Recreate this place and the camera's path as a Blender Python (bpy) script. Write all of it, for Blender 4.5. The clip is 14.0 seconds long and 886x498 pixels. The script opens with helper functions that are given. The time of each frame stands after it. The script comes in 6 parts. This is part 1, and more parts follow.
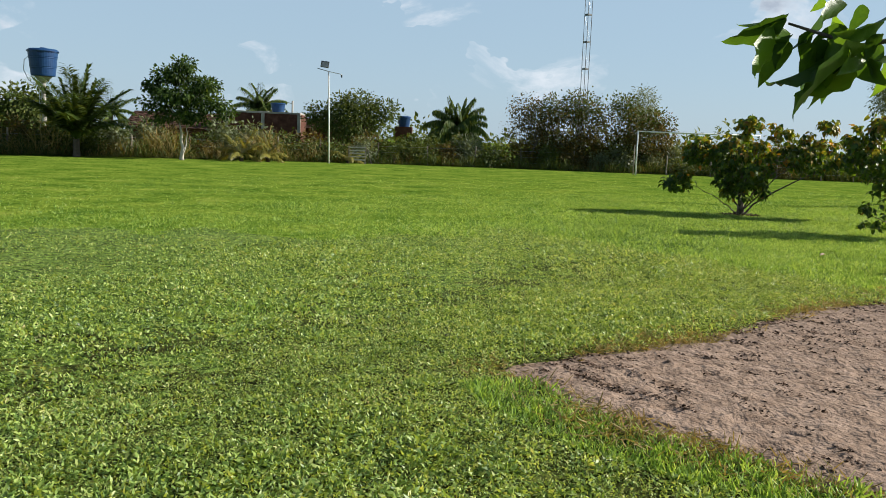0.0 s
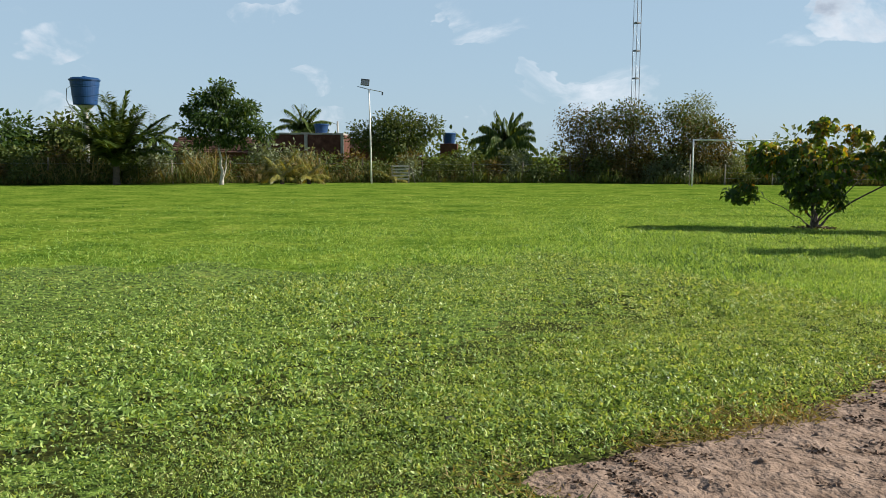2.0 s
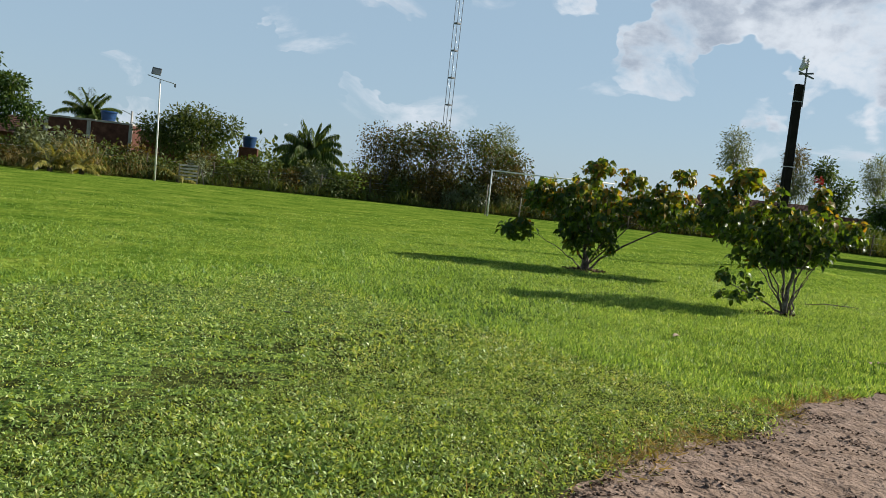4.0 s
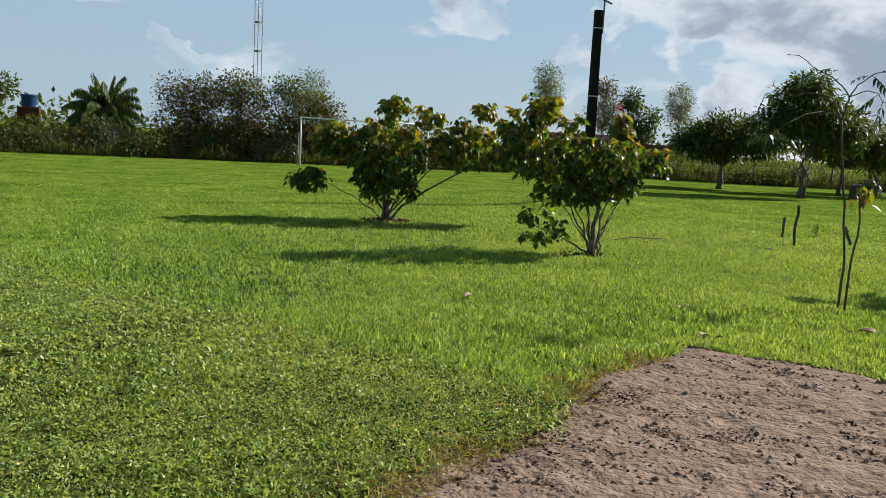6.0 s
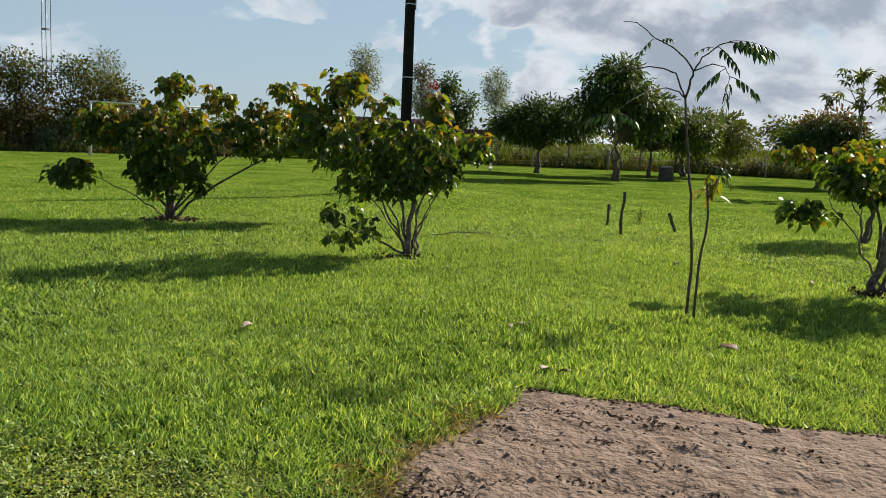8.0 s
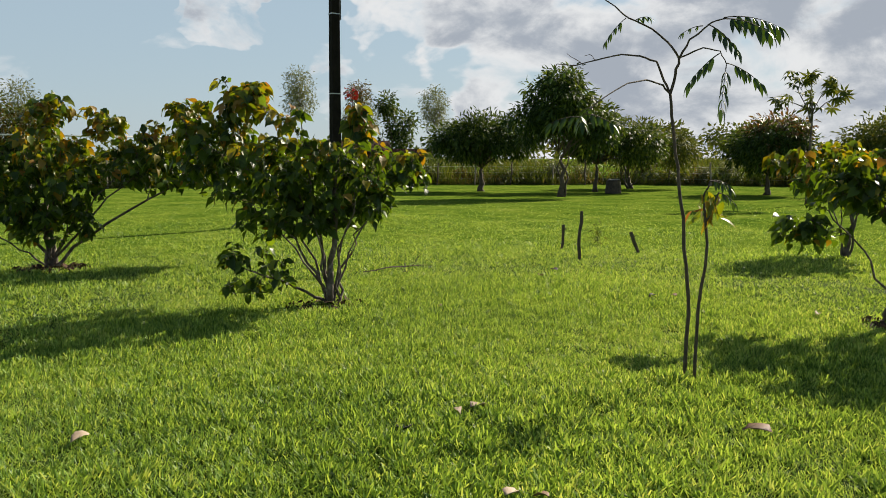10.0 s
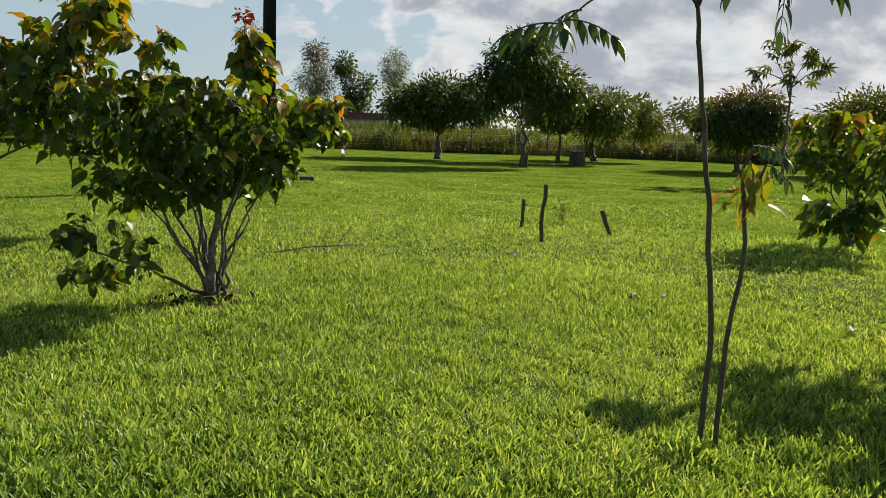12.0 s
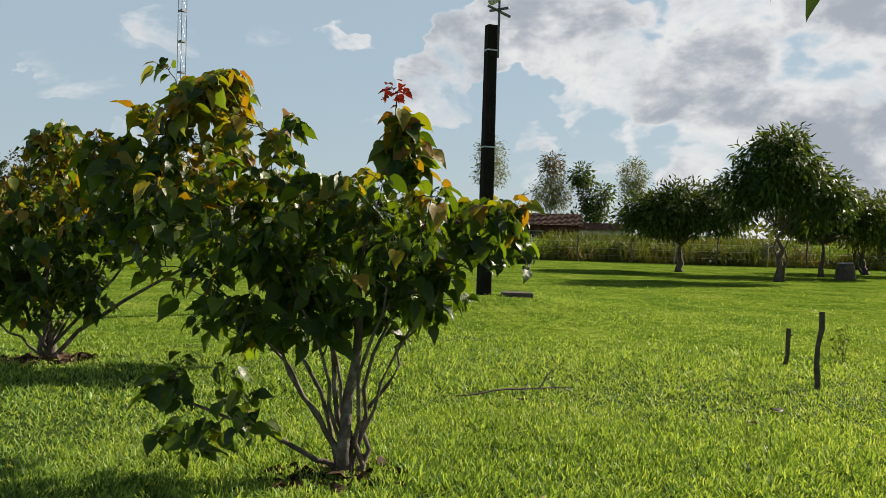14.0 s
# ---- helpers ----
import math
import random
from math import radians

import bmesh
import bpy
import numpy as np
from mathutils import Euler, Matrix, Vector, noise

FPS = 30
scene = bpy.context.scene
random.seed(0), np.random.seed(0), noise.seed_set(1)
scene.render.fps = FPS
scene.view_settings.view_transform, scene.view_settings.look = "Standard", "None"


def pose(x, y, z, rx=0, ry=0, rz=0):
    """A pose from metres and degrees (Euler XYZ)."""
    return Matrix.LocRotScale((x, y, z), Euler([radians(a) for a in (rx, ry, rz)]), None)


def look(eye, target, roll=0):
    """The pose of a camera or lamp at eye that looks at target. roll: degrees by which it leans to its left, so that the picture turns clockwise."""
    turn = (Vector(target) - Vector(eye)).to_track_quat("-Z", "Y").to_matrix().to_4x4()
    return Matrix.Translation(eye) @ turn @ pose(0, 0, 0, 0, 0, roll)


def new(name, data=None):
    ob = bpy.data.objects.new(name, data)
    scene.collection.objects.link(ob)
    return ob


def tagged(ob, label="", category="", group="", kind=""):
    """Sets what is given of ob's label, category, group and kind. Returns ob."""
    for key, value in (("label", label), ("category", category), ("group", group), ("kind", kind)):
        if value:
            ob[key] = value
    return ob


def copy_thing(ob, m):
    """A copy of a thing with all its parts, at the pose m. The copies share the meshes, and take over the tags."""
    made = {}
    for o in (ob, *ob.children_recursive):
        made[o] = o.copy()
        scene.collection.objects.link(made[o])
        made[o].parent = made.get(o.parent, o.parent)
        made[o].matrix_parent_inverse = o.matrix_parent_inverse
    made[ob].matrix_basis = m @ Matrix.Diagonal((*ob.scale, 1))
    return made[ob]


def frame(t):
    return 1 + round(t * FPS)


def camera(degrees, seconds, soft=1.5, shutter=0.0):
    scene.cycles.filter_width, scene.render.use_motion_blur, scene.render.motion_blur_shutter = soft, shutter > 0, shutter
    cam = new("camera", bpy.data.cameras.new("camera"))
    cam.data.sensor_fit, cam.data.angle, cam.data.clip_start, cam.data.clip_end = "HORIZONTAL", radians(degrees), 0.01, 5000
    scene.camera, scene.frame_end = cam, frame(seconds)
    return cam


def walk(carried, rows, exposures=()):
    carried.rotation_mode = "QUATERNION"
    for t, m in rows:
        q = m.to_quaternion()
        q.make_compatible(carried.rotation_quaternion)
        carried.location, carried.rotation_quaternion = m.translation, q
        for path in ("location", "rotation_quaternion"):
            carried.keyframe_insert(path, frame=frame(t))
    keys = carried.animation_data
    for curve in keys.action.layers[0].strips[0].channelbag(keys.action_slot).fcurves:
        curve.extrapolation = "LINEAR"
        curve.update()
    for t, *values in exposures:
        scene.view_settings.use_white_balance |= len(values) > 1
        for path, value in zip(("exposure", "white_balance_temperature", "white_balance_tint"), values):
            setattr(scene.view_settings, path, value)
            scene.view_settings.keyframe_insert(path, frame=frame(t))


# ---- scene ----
# camera: seconds, place, turn
cam = camera(54.6, 14.0, soft=0.5)
ROWS = [
    (0, -0.022, 0.056, 1.505, 82.82, -2.16, 0.4),
    (0.5, -0.018, 0.462, 1.553, 83.26, -2.07, 0.64),
    (1, 0.11, 0.962, 1.548, 83.42, -1.97, 2.31),
    (1.5, 0.159, 1.416, 1.508, 83.8, -0.97, 3.87),
    (2, 0.289, 1.803, 1.49, 83.86, -0.31, 3.8),
    (2.5, 0.511, 2.21, 1.505, 83.54, -2.8, 5.16),
    (3, 0.741, 2.627, 1.521, 83.3, -4.47, 4.69),
    (3.5, 1.041, 2.986, 1.528, 85.03, -5.61, -1.36),
    (4, 1.285, 3.367, 1.507, 85.58, -6.26, -8.39),
    (6.5, 2.629, 5.252, 1.548, 82.3, -2.63, -25.09),
    (7, 2.841, 5.653, 1.56, 82.84, -2.6, -30.72),
    (7.5, 3.151, 6.058, 1.561, 82.59, -2.24, -30.76),
    (8, 3.393, 6.419, 1.541, 82.55, -2.49, -31.7),
    (10.5, 4.926, 8.312, 1.518, 83.98, 0.33, -36.97),
    (11, 5.322, 8.698, 1.477, 82.94, 0.01, -38.47),
    (11.5, 5.667, 9.132, 1.44, 82.25, -0.91, -38.37),
    (12, 6.042, 9.515, 1.412, 81.89, -2.15, -38.04),
    (12.5, 6.38, 9.916, 1.378, 81.73, -2.89, -33.7),
    (13, 6.739, 10.293, 1.405, 82.45, -2.83, -33.52),
    (13.5, 7.098, 10.641, 1.419, 84.66, -2.79, -29.97),
    (14, 7.357, 11.083, 1.411, 88.75, -1.59, -22.18),
]
walk(cam, [(row[0], pose(*row[1:])) for row in ROWS],
     [(0, .78, 6450, 10), (2.8, .78, 6400, 10), (4, .64, 6400, 10), (8, .66, 6650, 10), (11, .69, 7150, 12), (14, .69, 7150, 12)])

# ---- world, sun, exposure ----
SUN_AZ, SUN_EL = 10.0, 30.0          # degrees from +x towards +y, and above the ground
sun_dir = Vector((math.cos(radians(SUN_AZ)) * math.cos(radians(SUN_EL)), math.sin(radians(SUN_AZ)) * math.cos(radians(SUN_EL)), math.sin(radians(SUN_EL))))
sun = new("sun", bpy.data.lights.new("sun", "SUN"))
sun.data.energy, sun.data.angle, sun.data.color = 5.0, radians(0.55), (1.0, 0.94, 0.83)
sun.matrix_world = look((0, 0, 30), Vector((0, 0, 30)) - sun_dir)

world = bpy.data.worlds.new("sky")
scene.world = world
world.use_nodes = True
wn, wl = world.node_tree.nodes, world.node_tree.links
wn.clear()

sky = wn.new("ShaderNodeTexSky")
sky.sky_type, sky.sun_disc = "NISHITA", False
sky.sun_elevation, sky.sun_rotation = radians(SUN_EL), radians(90 - SUN_AZ)
sky.air_density, sky.dust_density, sky.ozone_density = 1.0, 0.5, 2.0
wcoord = wn.new("ShaderNodeTexCoord")
wmap = wn.new("ShaderNodeMapping")
wmap.inputs["Scale"].default_value, wmap.inputs["Location"].default_value = (1.0, 1.0, 1.7), (3.1, 1.7, .4)
wl.new(wcoord.outputs["Generated"], wmap.inputs["Vector"])
puffs = wn.new("ShaderNodeTexNoise")
puffs.inputs["Scale"].default_value, puffs.inputs["Detail"].default_value, puffs.inputs["Roughness"].default_value = 8.5, 10.0, 0.58
puffs.inputs["Distortion"].default_value = 0.5
wl.new(wmap.outputs[0], puffs.inputs["Vector"])


def away(az, el):
    """The way to a place in the sky: degrees to the right of +y, and above the ground."""
    a, e = radians(az), radians(el)
    return (math.sin(a) * math.cos(e), math.cos(a) * math.cos(e), math.sin(e))


# cloud cover: small fair-weather puffs low over the field, a heavy bank towards the sun
fray = wn.new("ShaderNodeTexNoise")
fray.inputs["Scale"].default_value, fray.inputs["Detail"].default_value, fray.inputs["Roughness"].default_value = 7.0, 4.0, 0.5
wl.new(wmap.outputs[0], fray.inputs["Vector"])
centred = wn.new("ShaderNodeVectorMath")
centred.operation = "SUBTRACT"
centred.inputs[1].default_value = (.5, .5, .5)
wl.new(fray.outputs["Color"], centred.inputs[0])
frayed = wn.new("ShaderNodeVectorMath")
frayed.operation = "MULTIPLY_ADD"
frayed.inputs[1].default_value = (.07, .07, .05)
wl.new(centred.outputs[0], frayed.inputs[0])
wl.new(wcoord.outputs["Generated"], frayed.inputs[2])
cover = None
for az, el, wide, much in ((2.4, 6.2, 2.8, .28), (.9, 6.8, 2.4, .26), (-1.2, 4.2, 2.4, .28), (.8, 3.9, 2.0, .26), (6.5, 3.6, 2.2, .22), (-13, 3.4, 3, .32), (-31, 4, 5, .36),
                           (9, 13.4, 3.6, .42), (16, 13.2, 4.2, .5), (24, 14, 5, .66), (31, 13.5, 6, .66), (38, 11, 7, .74), (34, 6, 6, .38),
                           (42, 6, 9, .80), (50, 4, 10, .9), (56, 6, 12, .92), (46, 13, 12, .8), (64, 8, 18, .9), (36, 24, 18, .5), (60, 22, 22, .6), (80, 14, 24, .7), (110, 14, 34, .5)):
    dot = wn.new("ShaderNodeVectorMath")
    dot.operation = "DOT_PRODUCT"
    dot.inputs[1].default_value = away(az, el)
    wl.new(frayed.outputs[0], dot.inputs[0])
    bump = wn.new("ShaderNodeMapRange")
    bump.interpolation_type = "SMOOTHERSTEP"
    bump.inputs["From Min"].default_value, bump.inputs["From Max"].default_value = math.cos(radians(wide)), 1.0
    bump.inputs["To Max"].default_value = much
    wl.new(dot.outputs["Value"], bump.inputs["Value"])
    if cover is None:
        cover = bump.outputs[0]
    else:
        plus = wn.new("ShaderNodeMath")
        plus.operation = "MAXIMUM"
        wl.new(cover, plus.inputs[0])
        wl.new(bump.outputs[0], plus.inputs[1])
        cover = plus.outputs[0]
total = wn.new("ShaderNodeMath")
total.operation = "ADD"
billow = wn.new("ShaderNodeMath")
billow.operation = "MULTIPLY_ADD"
billow.inputs[1].default_value, billow.inputs[2].default_value = 2.1, -0.55
wl.new(puffs.outputs["Fac"], billow.inputs[0])
wl.new(billow.outputs[0], total.inputs[0])
wl.new(cover, total.inputs[1])
thick = wn.new("ShaderNodeMapRange")
thick.interpolation_type = "SMOOTHSTEP"
thick.inputs["From Min"].default_value, thick.inputs["From Max"].default_value = 0.78, 1.26
wl.new(total.outputs[0], thick.inputs["Value"])
folds = wn.new("ShaderNodeTexNoise")
folds.inputs["Scale"].default_value, folds.inputs["Detail"].default_value, folds.inputs["Roughness"].default_value = 9.0, 10.0, 0.6
wl.new(wmap.outputs[0], folds.inputs["Vector"])
fold_sum = wn.new("ShaderNodeMath")
fold_sum.operation = "MULTIPLY_ADD"
fold_sum.inputs[1].default_value = 2.2
wl.new(folds.outputs["Fac"], fold_sum.inputs[0])
wl.new(total.outputs[0], fold_sum.inputs[2])
grey = wn.new("ShaderNodeMapRange")
grey.interpolation_type = "SMOOTHSTEP"
grey.inputs["From Min"].default_value, grey.inputs["From Max"].default_value = 2.05, 2.8
wl.new(fold_sum.outputs[0], grey.inputs["Value"])
shade = wn.new("ShaderNodeMixRGB")
shade.inputs["Color1"].default_value, shade.inputs["Color2"].default_value = (9.4, 10.1, 10.9, 1), (4.5, 5.3, 6.5, 1)
wl.new(grey.outputs[0], shade.inputs["Fac"])
wmix = wn.new("ShaderNodeMixRGB")
wl.new(thick.outputs[0], wmix.inputs["Fac"])
veil = wn.new("ShaderNodeMixRGB")
veil.inputs["Color2"].default_value = (5.4, 7.4, 9.2, 1)
height = wn.new("ShaderNodeSeparateXYZ")
wl.new(wcoord.outputs["Generated"], height.inputs[0])
haze = wn.new("ShaderNodeMapRange")
haze.interpolation_type = "SMOOTHSTEP"
haze.inputs["From Min"].default_value, haze.inputs["From Max"].default_value = math.sin(radians(14)), math.sin(radians(48))
haze.inputs["To Min"].default_value, haze.inputs["To Max"].default_value = 0.72, 0.0
wl.new(height.outputs["Z"], haze.inputs["Value"])
wl.new(haze.outputs[0], veil.inputs["Fac"])
wl.new(sky.outputs[0], veil.inputs["Color1"])
wl.new(veil.outputs[0], wmix.inputs["Color1"])
wl.new(shade.outputs[0], wmix.inputs["Color2"])
back = wn.new("ShaderNodeBackground")
back.inputs["Strength"].default_value = 0.05
wout = wn.new("ShaderNodeOutputWorld")
wl.new(wmix.outputs[0], back.inputs["Color"])
wl.new(back.outputs[0], wout.inputs["Surface"])


# ---- materials ----
def material(name, ramp, rough=0.7, metal=0.0, noise_scale=6.0, bump_amount=0.3, bump_scale=60.0, vary="", vary_amount=0.5, through_light=0.0, coords="Object", spec=0.5, tint=(2.2, 1.8, .65), bump_deep=.01):
    """A surface whose colour runs along ramp by noise and, with vary ("island" or "object"), from piece to piece. through_light: how much passes a leaf."""
    m = bpy.data.materials.new(name)
    m.use_nodes = True
    n, l = m.node_tree.nodes, m.node_tree.links
    n.clear()
    tex = n.new("ShaderNodeTexCoord")
    big = n.new("ShaderNodeTexNoise")
    big.inputs["Scale"].default_value, big.inputs["Detail"].default_value, big.inputs["Roughness"].default_value = noise_scale, 6.0, 0.62
    l.new(tex.outputs[coords], big.inputs["Vector"])
    stretch = n.new("ShaderNodeMapRange")
    stretch.inputs["From Min"].default_value, stretch.inputs["From Max"].default_value = 0.28, 0.72
    l.new(big.outputs["Fac"], stretch.inputs["Value"])
    value = stretch.outputs[0]
    if vary:
        if vary == "island":
            piece = n.new("ShaderNodeNewGeometry").outputs["Random Per Island"]
        else:
            piece = n.new("ShaderNodeObjectInfo").outputs["Random"]
        mix = n.new("ShaderNodeMix")
        mix.inputs["Factor"].default_value = vary_amount
        l.new(value, mix.inputs["A"])
        l.new(piece, mix.inputs["B"])
        value = mix.outputs["Result"]
    cr = n.new("ShaderNodeValToRGB")
    while len(cr.color_ramp.elements) < len(ramp):
        cr.color_ramp.elements.new(0.5)
    for k, (at, colour) in enumerate(ramp):
        cr.color_ramp.elements[k].position, cr.color_ramp.elements[k].color = at, (*colour, 1)
    l.new(value, cr.inputs["Fac"])
    bsdf = n.new("ShaderNodeBsdfPrincipled")
    bsdf.inputs["Roughness"].default_value, bsdf.inputs["Metallic"].default_value = rough, metal
    bsdf.inputs["Specular IOR Level"].default_value = spec
    l.new(cr.outputs["Color"], bsdf.inputs["Base Color"])
    if bump_amount:
        fine = n.new("ShaderNodeTexNoise")
        fine.inputs["Scale"].default_value, fine.inputs["Detail"].default_value = bump_scale, 4.0
        l.new(tex.outputs[coords], fine.inputs["Vector"])
        relief = n.new("ShaderNodeBump")
        relief.inputs["Strength"].default_value, relief.inputs["Distance"].default_value = bump_amount, bump_deep
        l.new(fine.outputs["Fac"], relief.inputs["Height"])
        l.new(relief.outputs[0], bsdf.inputs["Normal"])
    out = n.new("ShaderNodeOutputMaterial")
    if through_light:
        glow = n.new("ShaderNodeBsdfTranslucent")
        warm = n.new("ShaderNodeMixRGB")
        warm.blend_type = "MULTIPLY"
        warm.inputs["Fac"].default_value = 1.0
        warm.inputs["Color2"].default_value = (*tint, 1)
        l.new(cr.outputs["Color"], warm.inputs["Color1"])
        l.new(warm.outputs[0], glow.inputs["Color"])
        both = n.new("ShaderNodeMixShader")
        both.inputs["Fac"].default_value = through_light
        l.new(bsdf.outputs[0], both.inputs[1])
        l.new(glow.outputs[0], both.inputs[2])
        l.new(both.outputs[0], out.inputs["Surface"])
    else:
        l.new(bsdf.outputs[0], out.inputs["Surface"])
    return m


M_SOIL = material("lawn_soil", [(0, (.035, .03, .012)), (.45, (.058, .07, .018)), (1, (.12, .135, .036))], .95, noise_scale=1.6, bump_amount=.9, bump_scale=9, spec=.05)
M_LAWN = material("green_lawn_thatch", [(0, (.056, .112, .014)), (.35, (.114, .182, .024)), (.7, (.178, .243, .035)), (1, (.25, .285, .06))], .9, noise_scale=.7, bump_amount=1.0, bump_scale=7, spec=0.0, bump_deep=.05)
M_TURF = material("worn_turf", [(0, (.06, .085, .016)), (.4, (.10, .15, .03)), (.75, (.14, .195, .042)), (1, (.20, .21, .06))], .9, noise_scale=1.1, bump_amount=1.0, bump_scale=14, spec=.08, bump_deep=.04)
# shade at the feet of the blades, painted into the ground colour
M_ROOT_SHADE = material("grass_root_painted_shade", [(0, (.014, .028, .007)), (.5, (.036, .066, .013)), (1, (.085, .13, .026))], .95, noise_scale=14, bump_amount=.6, bump_scale=30, spec=.05)
M_SAND = material("pale_sand", [(0, (.125, .084, .06)), (.4, (.22, .156, .116)), (1, (.30, .222, .172))], .95, noise_scale=7, bump_amount=1.0, bump_scale=23, spec=.1, bump_deep=.036)


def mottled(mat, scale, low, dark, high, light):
    """Multiplies a ground colour by a fine noise that runs from dark to light; the dark paints in shade between tufts.
    """
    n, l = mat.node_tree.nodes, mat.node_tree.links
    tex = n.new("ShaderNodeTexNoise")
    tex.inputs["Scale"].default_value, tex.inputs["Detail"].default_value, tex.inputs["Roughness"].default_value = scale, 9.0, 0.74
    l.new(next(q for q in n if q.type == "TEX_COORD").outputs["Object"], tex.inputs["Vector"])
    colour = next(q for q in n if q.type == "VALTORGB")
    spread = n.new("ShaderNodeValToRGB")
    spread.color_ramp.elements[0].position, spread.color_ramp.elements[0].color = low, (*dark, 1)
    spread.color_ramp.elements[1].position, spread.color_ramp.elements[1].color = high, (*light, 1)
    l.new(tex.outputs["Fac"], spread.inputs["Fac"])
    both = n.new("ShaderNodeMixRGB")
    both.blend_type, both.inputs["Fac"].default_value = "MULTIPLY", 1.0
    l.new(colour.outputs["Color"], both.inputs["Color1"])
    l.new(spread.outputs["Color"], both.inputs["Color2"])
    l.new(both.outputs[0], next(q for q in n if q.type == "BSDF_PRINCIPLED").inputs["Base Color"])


# dark spots in these ground colours stand for the shadowed gaps between tufts
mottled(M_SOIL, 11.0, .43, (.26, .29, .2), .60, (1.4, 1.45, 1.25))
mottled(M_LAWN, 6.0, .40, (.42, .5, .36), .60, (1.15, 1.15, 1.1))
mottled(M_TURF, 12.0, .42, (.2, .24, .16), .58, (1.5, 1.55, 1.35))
M_BLADE = material("fresh_grass", [(0, (.016, .046, .011)), (.3, (.10, .195, .036)), (.7, (.26, .405, .085)), (1, (.42, .475, .17))], .45, noise_scale=.45, bump_amount=0, vary="island", vary_amount=.74, through_light=.34, spec=.18, tint=(2.25, 1.85, .9))
M_WORT = material("broadleaf_turf", [(0, (.013, .037, .010)), (.35, (.145, .24, .056)), (.72, (.32, .425, .112)), (.9, (.43, .47, .19)), (1, (.40, .31, .18))], .42, noise_scale=1.4, bump_amount=0, vary="island", vary_amount=.78, through_light=.3, spec=.26)
SHRUB_RAMP = [(0, (.016, .036, .009)), (.5, (.042, .078, .017)), (.85, (.085, .14, .028)), (1, (.15, .19, .035))]
YOUNG_RAMP = [(0, (.07, .12, .014)), (.35, (.15, .18, .02)), (.65, (.24, .19, .022)), (.88, (.25, .13, .026)), (1, (.22, .07, .03))]
M_SHRUB = material("shrub_leaf", SHRUB_RAMP, .36, noise_scale=2.0, bump_amount=.5, bump_scale=40, vary="island", vary_amount=.75, through_light=.42, spec=.3, tint=(2.7, 2.4, .4))
M_YOUNG = material("young_leaf", YOUNG_RAMP, .42, noise_scale=3, bump_amount=.3, bump_scale=40, vary="island", vary_amount=.8, through_light=.4, spec=.35, tint=(1.9, 1.75, .4))
M_RED = material("red_bract", [(0, (.12, .012, .014)), (.6, (.24, .03, .022)), (1, (.30, .09, .03))], .5, vary="island", through_light=.25, tint=(1.6, 1.0, .7))
M_SHRUB_O = material("shrub_leaf_single", SHRUB_RAMP, .36, noise_scale=8, bump_amount=.5, bump_scale=40, vary="object", vary_amount=.8, through_light=.42, spec=.3, tint=(2.7, 2.4, .4))
M_YOUNG_O = material("young_leaf_single", YOUNG_RAMP, .42, noise_scale=8, bump_amount=.3, bump_scale=40, vary="object", vary_amount=.8, through_light=.4, spec=.35, tint=(1.9, 1.75, .4))
M_MANGO = material("mango_leaf", [(0, (.014, .030, .008)), (.55, (.036, .07, .015)), (.85, (.09, .14, .03)), (1, (.17, .18, .04))], .5, noise_scale=.7, bump_amount=0, vary="island", vary_amount=.7, through_light=.3, spec=.18)
M_RUST = material("rusty_flush_leaf", [(0, (.04, .06, .016)), (.4, (.09, .075, .025)), (1, (.20, .08, .035))], .4, noise_scale=.6, bump_amount=0, vary="island", vary_amount=.6, through_light=.25)
M_BUSH = material("wild_bush_leaf", [(0, (.026, .045, .010)), (.5, (.062, .092, .02)), (.85, (.12, .135, .034)), (1, (.19, .15, .05))], .6, noise_scale=.5, bump_amount=0, vary="island", vary_amount=.6, through_light=.26, spec=.2)
M_OLIVE = material("olive_leaf", [(0, (.026, .028, .009)), (.5, (.07, .062, .017)), (.85, (.14, .098, .028)), (1, (.20, .10, .038))], .65, noise_scale=.6, bump_amount=0, vary="island", vary_amount=.6, through_light=.28, spec=.2)
M_AIRY = material("grey_green_leaf", [(0, (.06, .085, .045)), (1, (.15, .18, .085))], .55, noise_scale=.5, bump_amount=0, vary="island", vary_amount=.6, through_light=.3)
M_PALM = material("palm_leaflet", [(0, (.025, .05, .012)), (.6, (.065, .105, .022)), (.9, (.14, .16, .04)), (1, (.26, .20, .06))], .5, noise_scale=.8, bump_amount=0, vary="island", vary_amount=.6, through_light=.3, spec=.15)
M_YPALM = material("yellowed_palm_leaflet", [(0, (.08, .11, .025)), (.5, (.20, .20, .04)), (1, (.36, .28, .06))], .45, noise_scale=.9, bump_amount=0, vary="island", vary_amount=.6, through_light=.3)
M_STRAW = material("dry_grass", [(0, (.10, .11, .03)), (.35, (.17, .15, .055)), (.7, (.26, .20, .09)), (1, (.36, .28, .15))], .7, noise_scale=.6, bump_amount=0, vary="island", vary_amount=.7, through_light=.25, spec=.15)
M_DEAD = material("fallen_leaf", [(0, (.10, .05, .03)), (.5, (.25, .16, .09)), (1, (.45, .36, .26))], .7, noise_scale=14, vary="object", vary_amount=.7)
M_DARKLEAF = material("dark_fallen_leaf", [(0, (.015, .014, .012)), (1, (.04, .032, .024))], .6, noise_scale=14)
M_CRUMB_SHADE = material("leaf_crumbs_and_hollow_shade", [(0, (.022, .014, .009)), (.6, (.07, .044, .03)), (1, (.17, .11, .075))], .9, noise_scale=3, bump_amount=0, vary="island", vary_amount=.8, spec=.1)
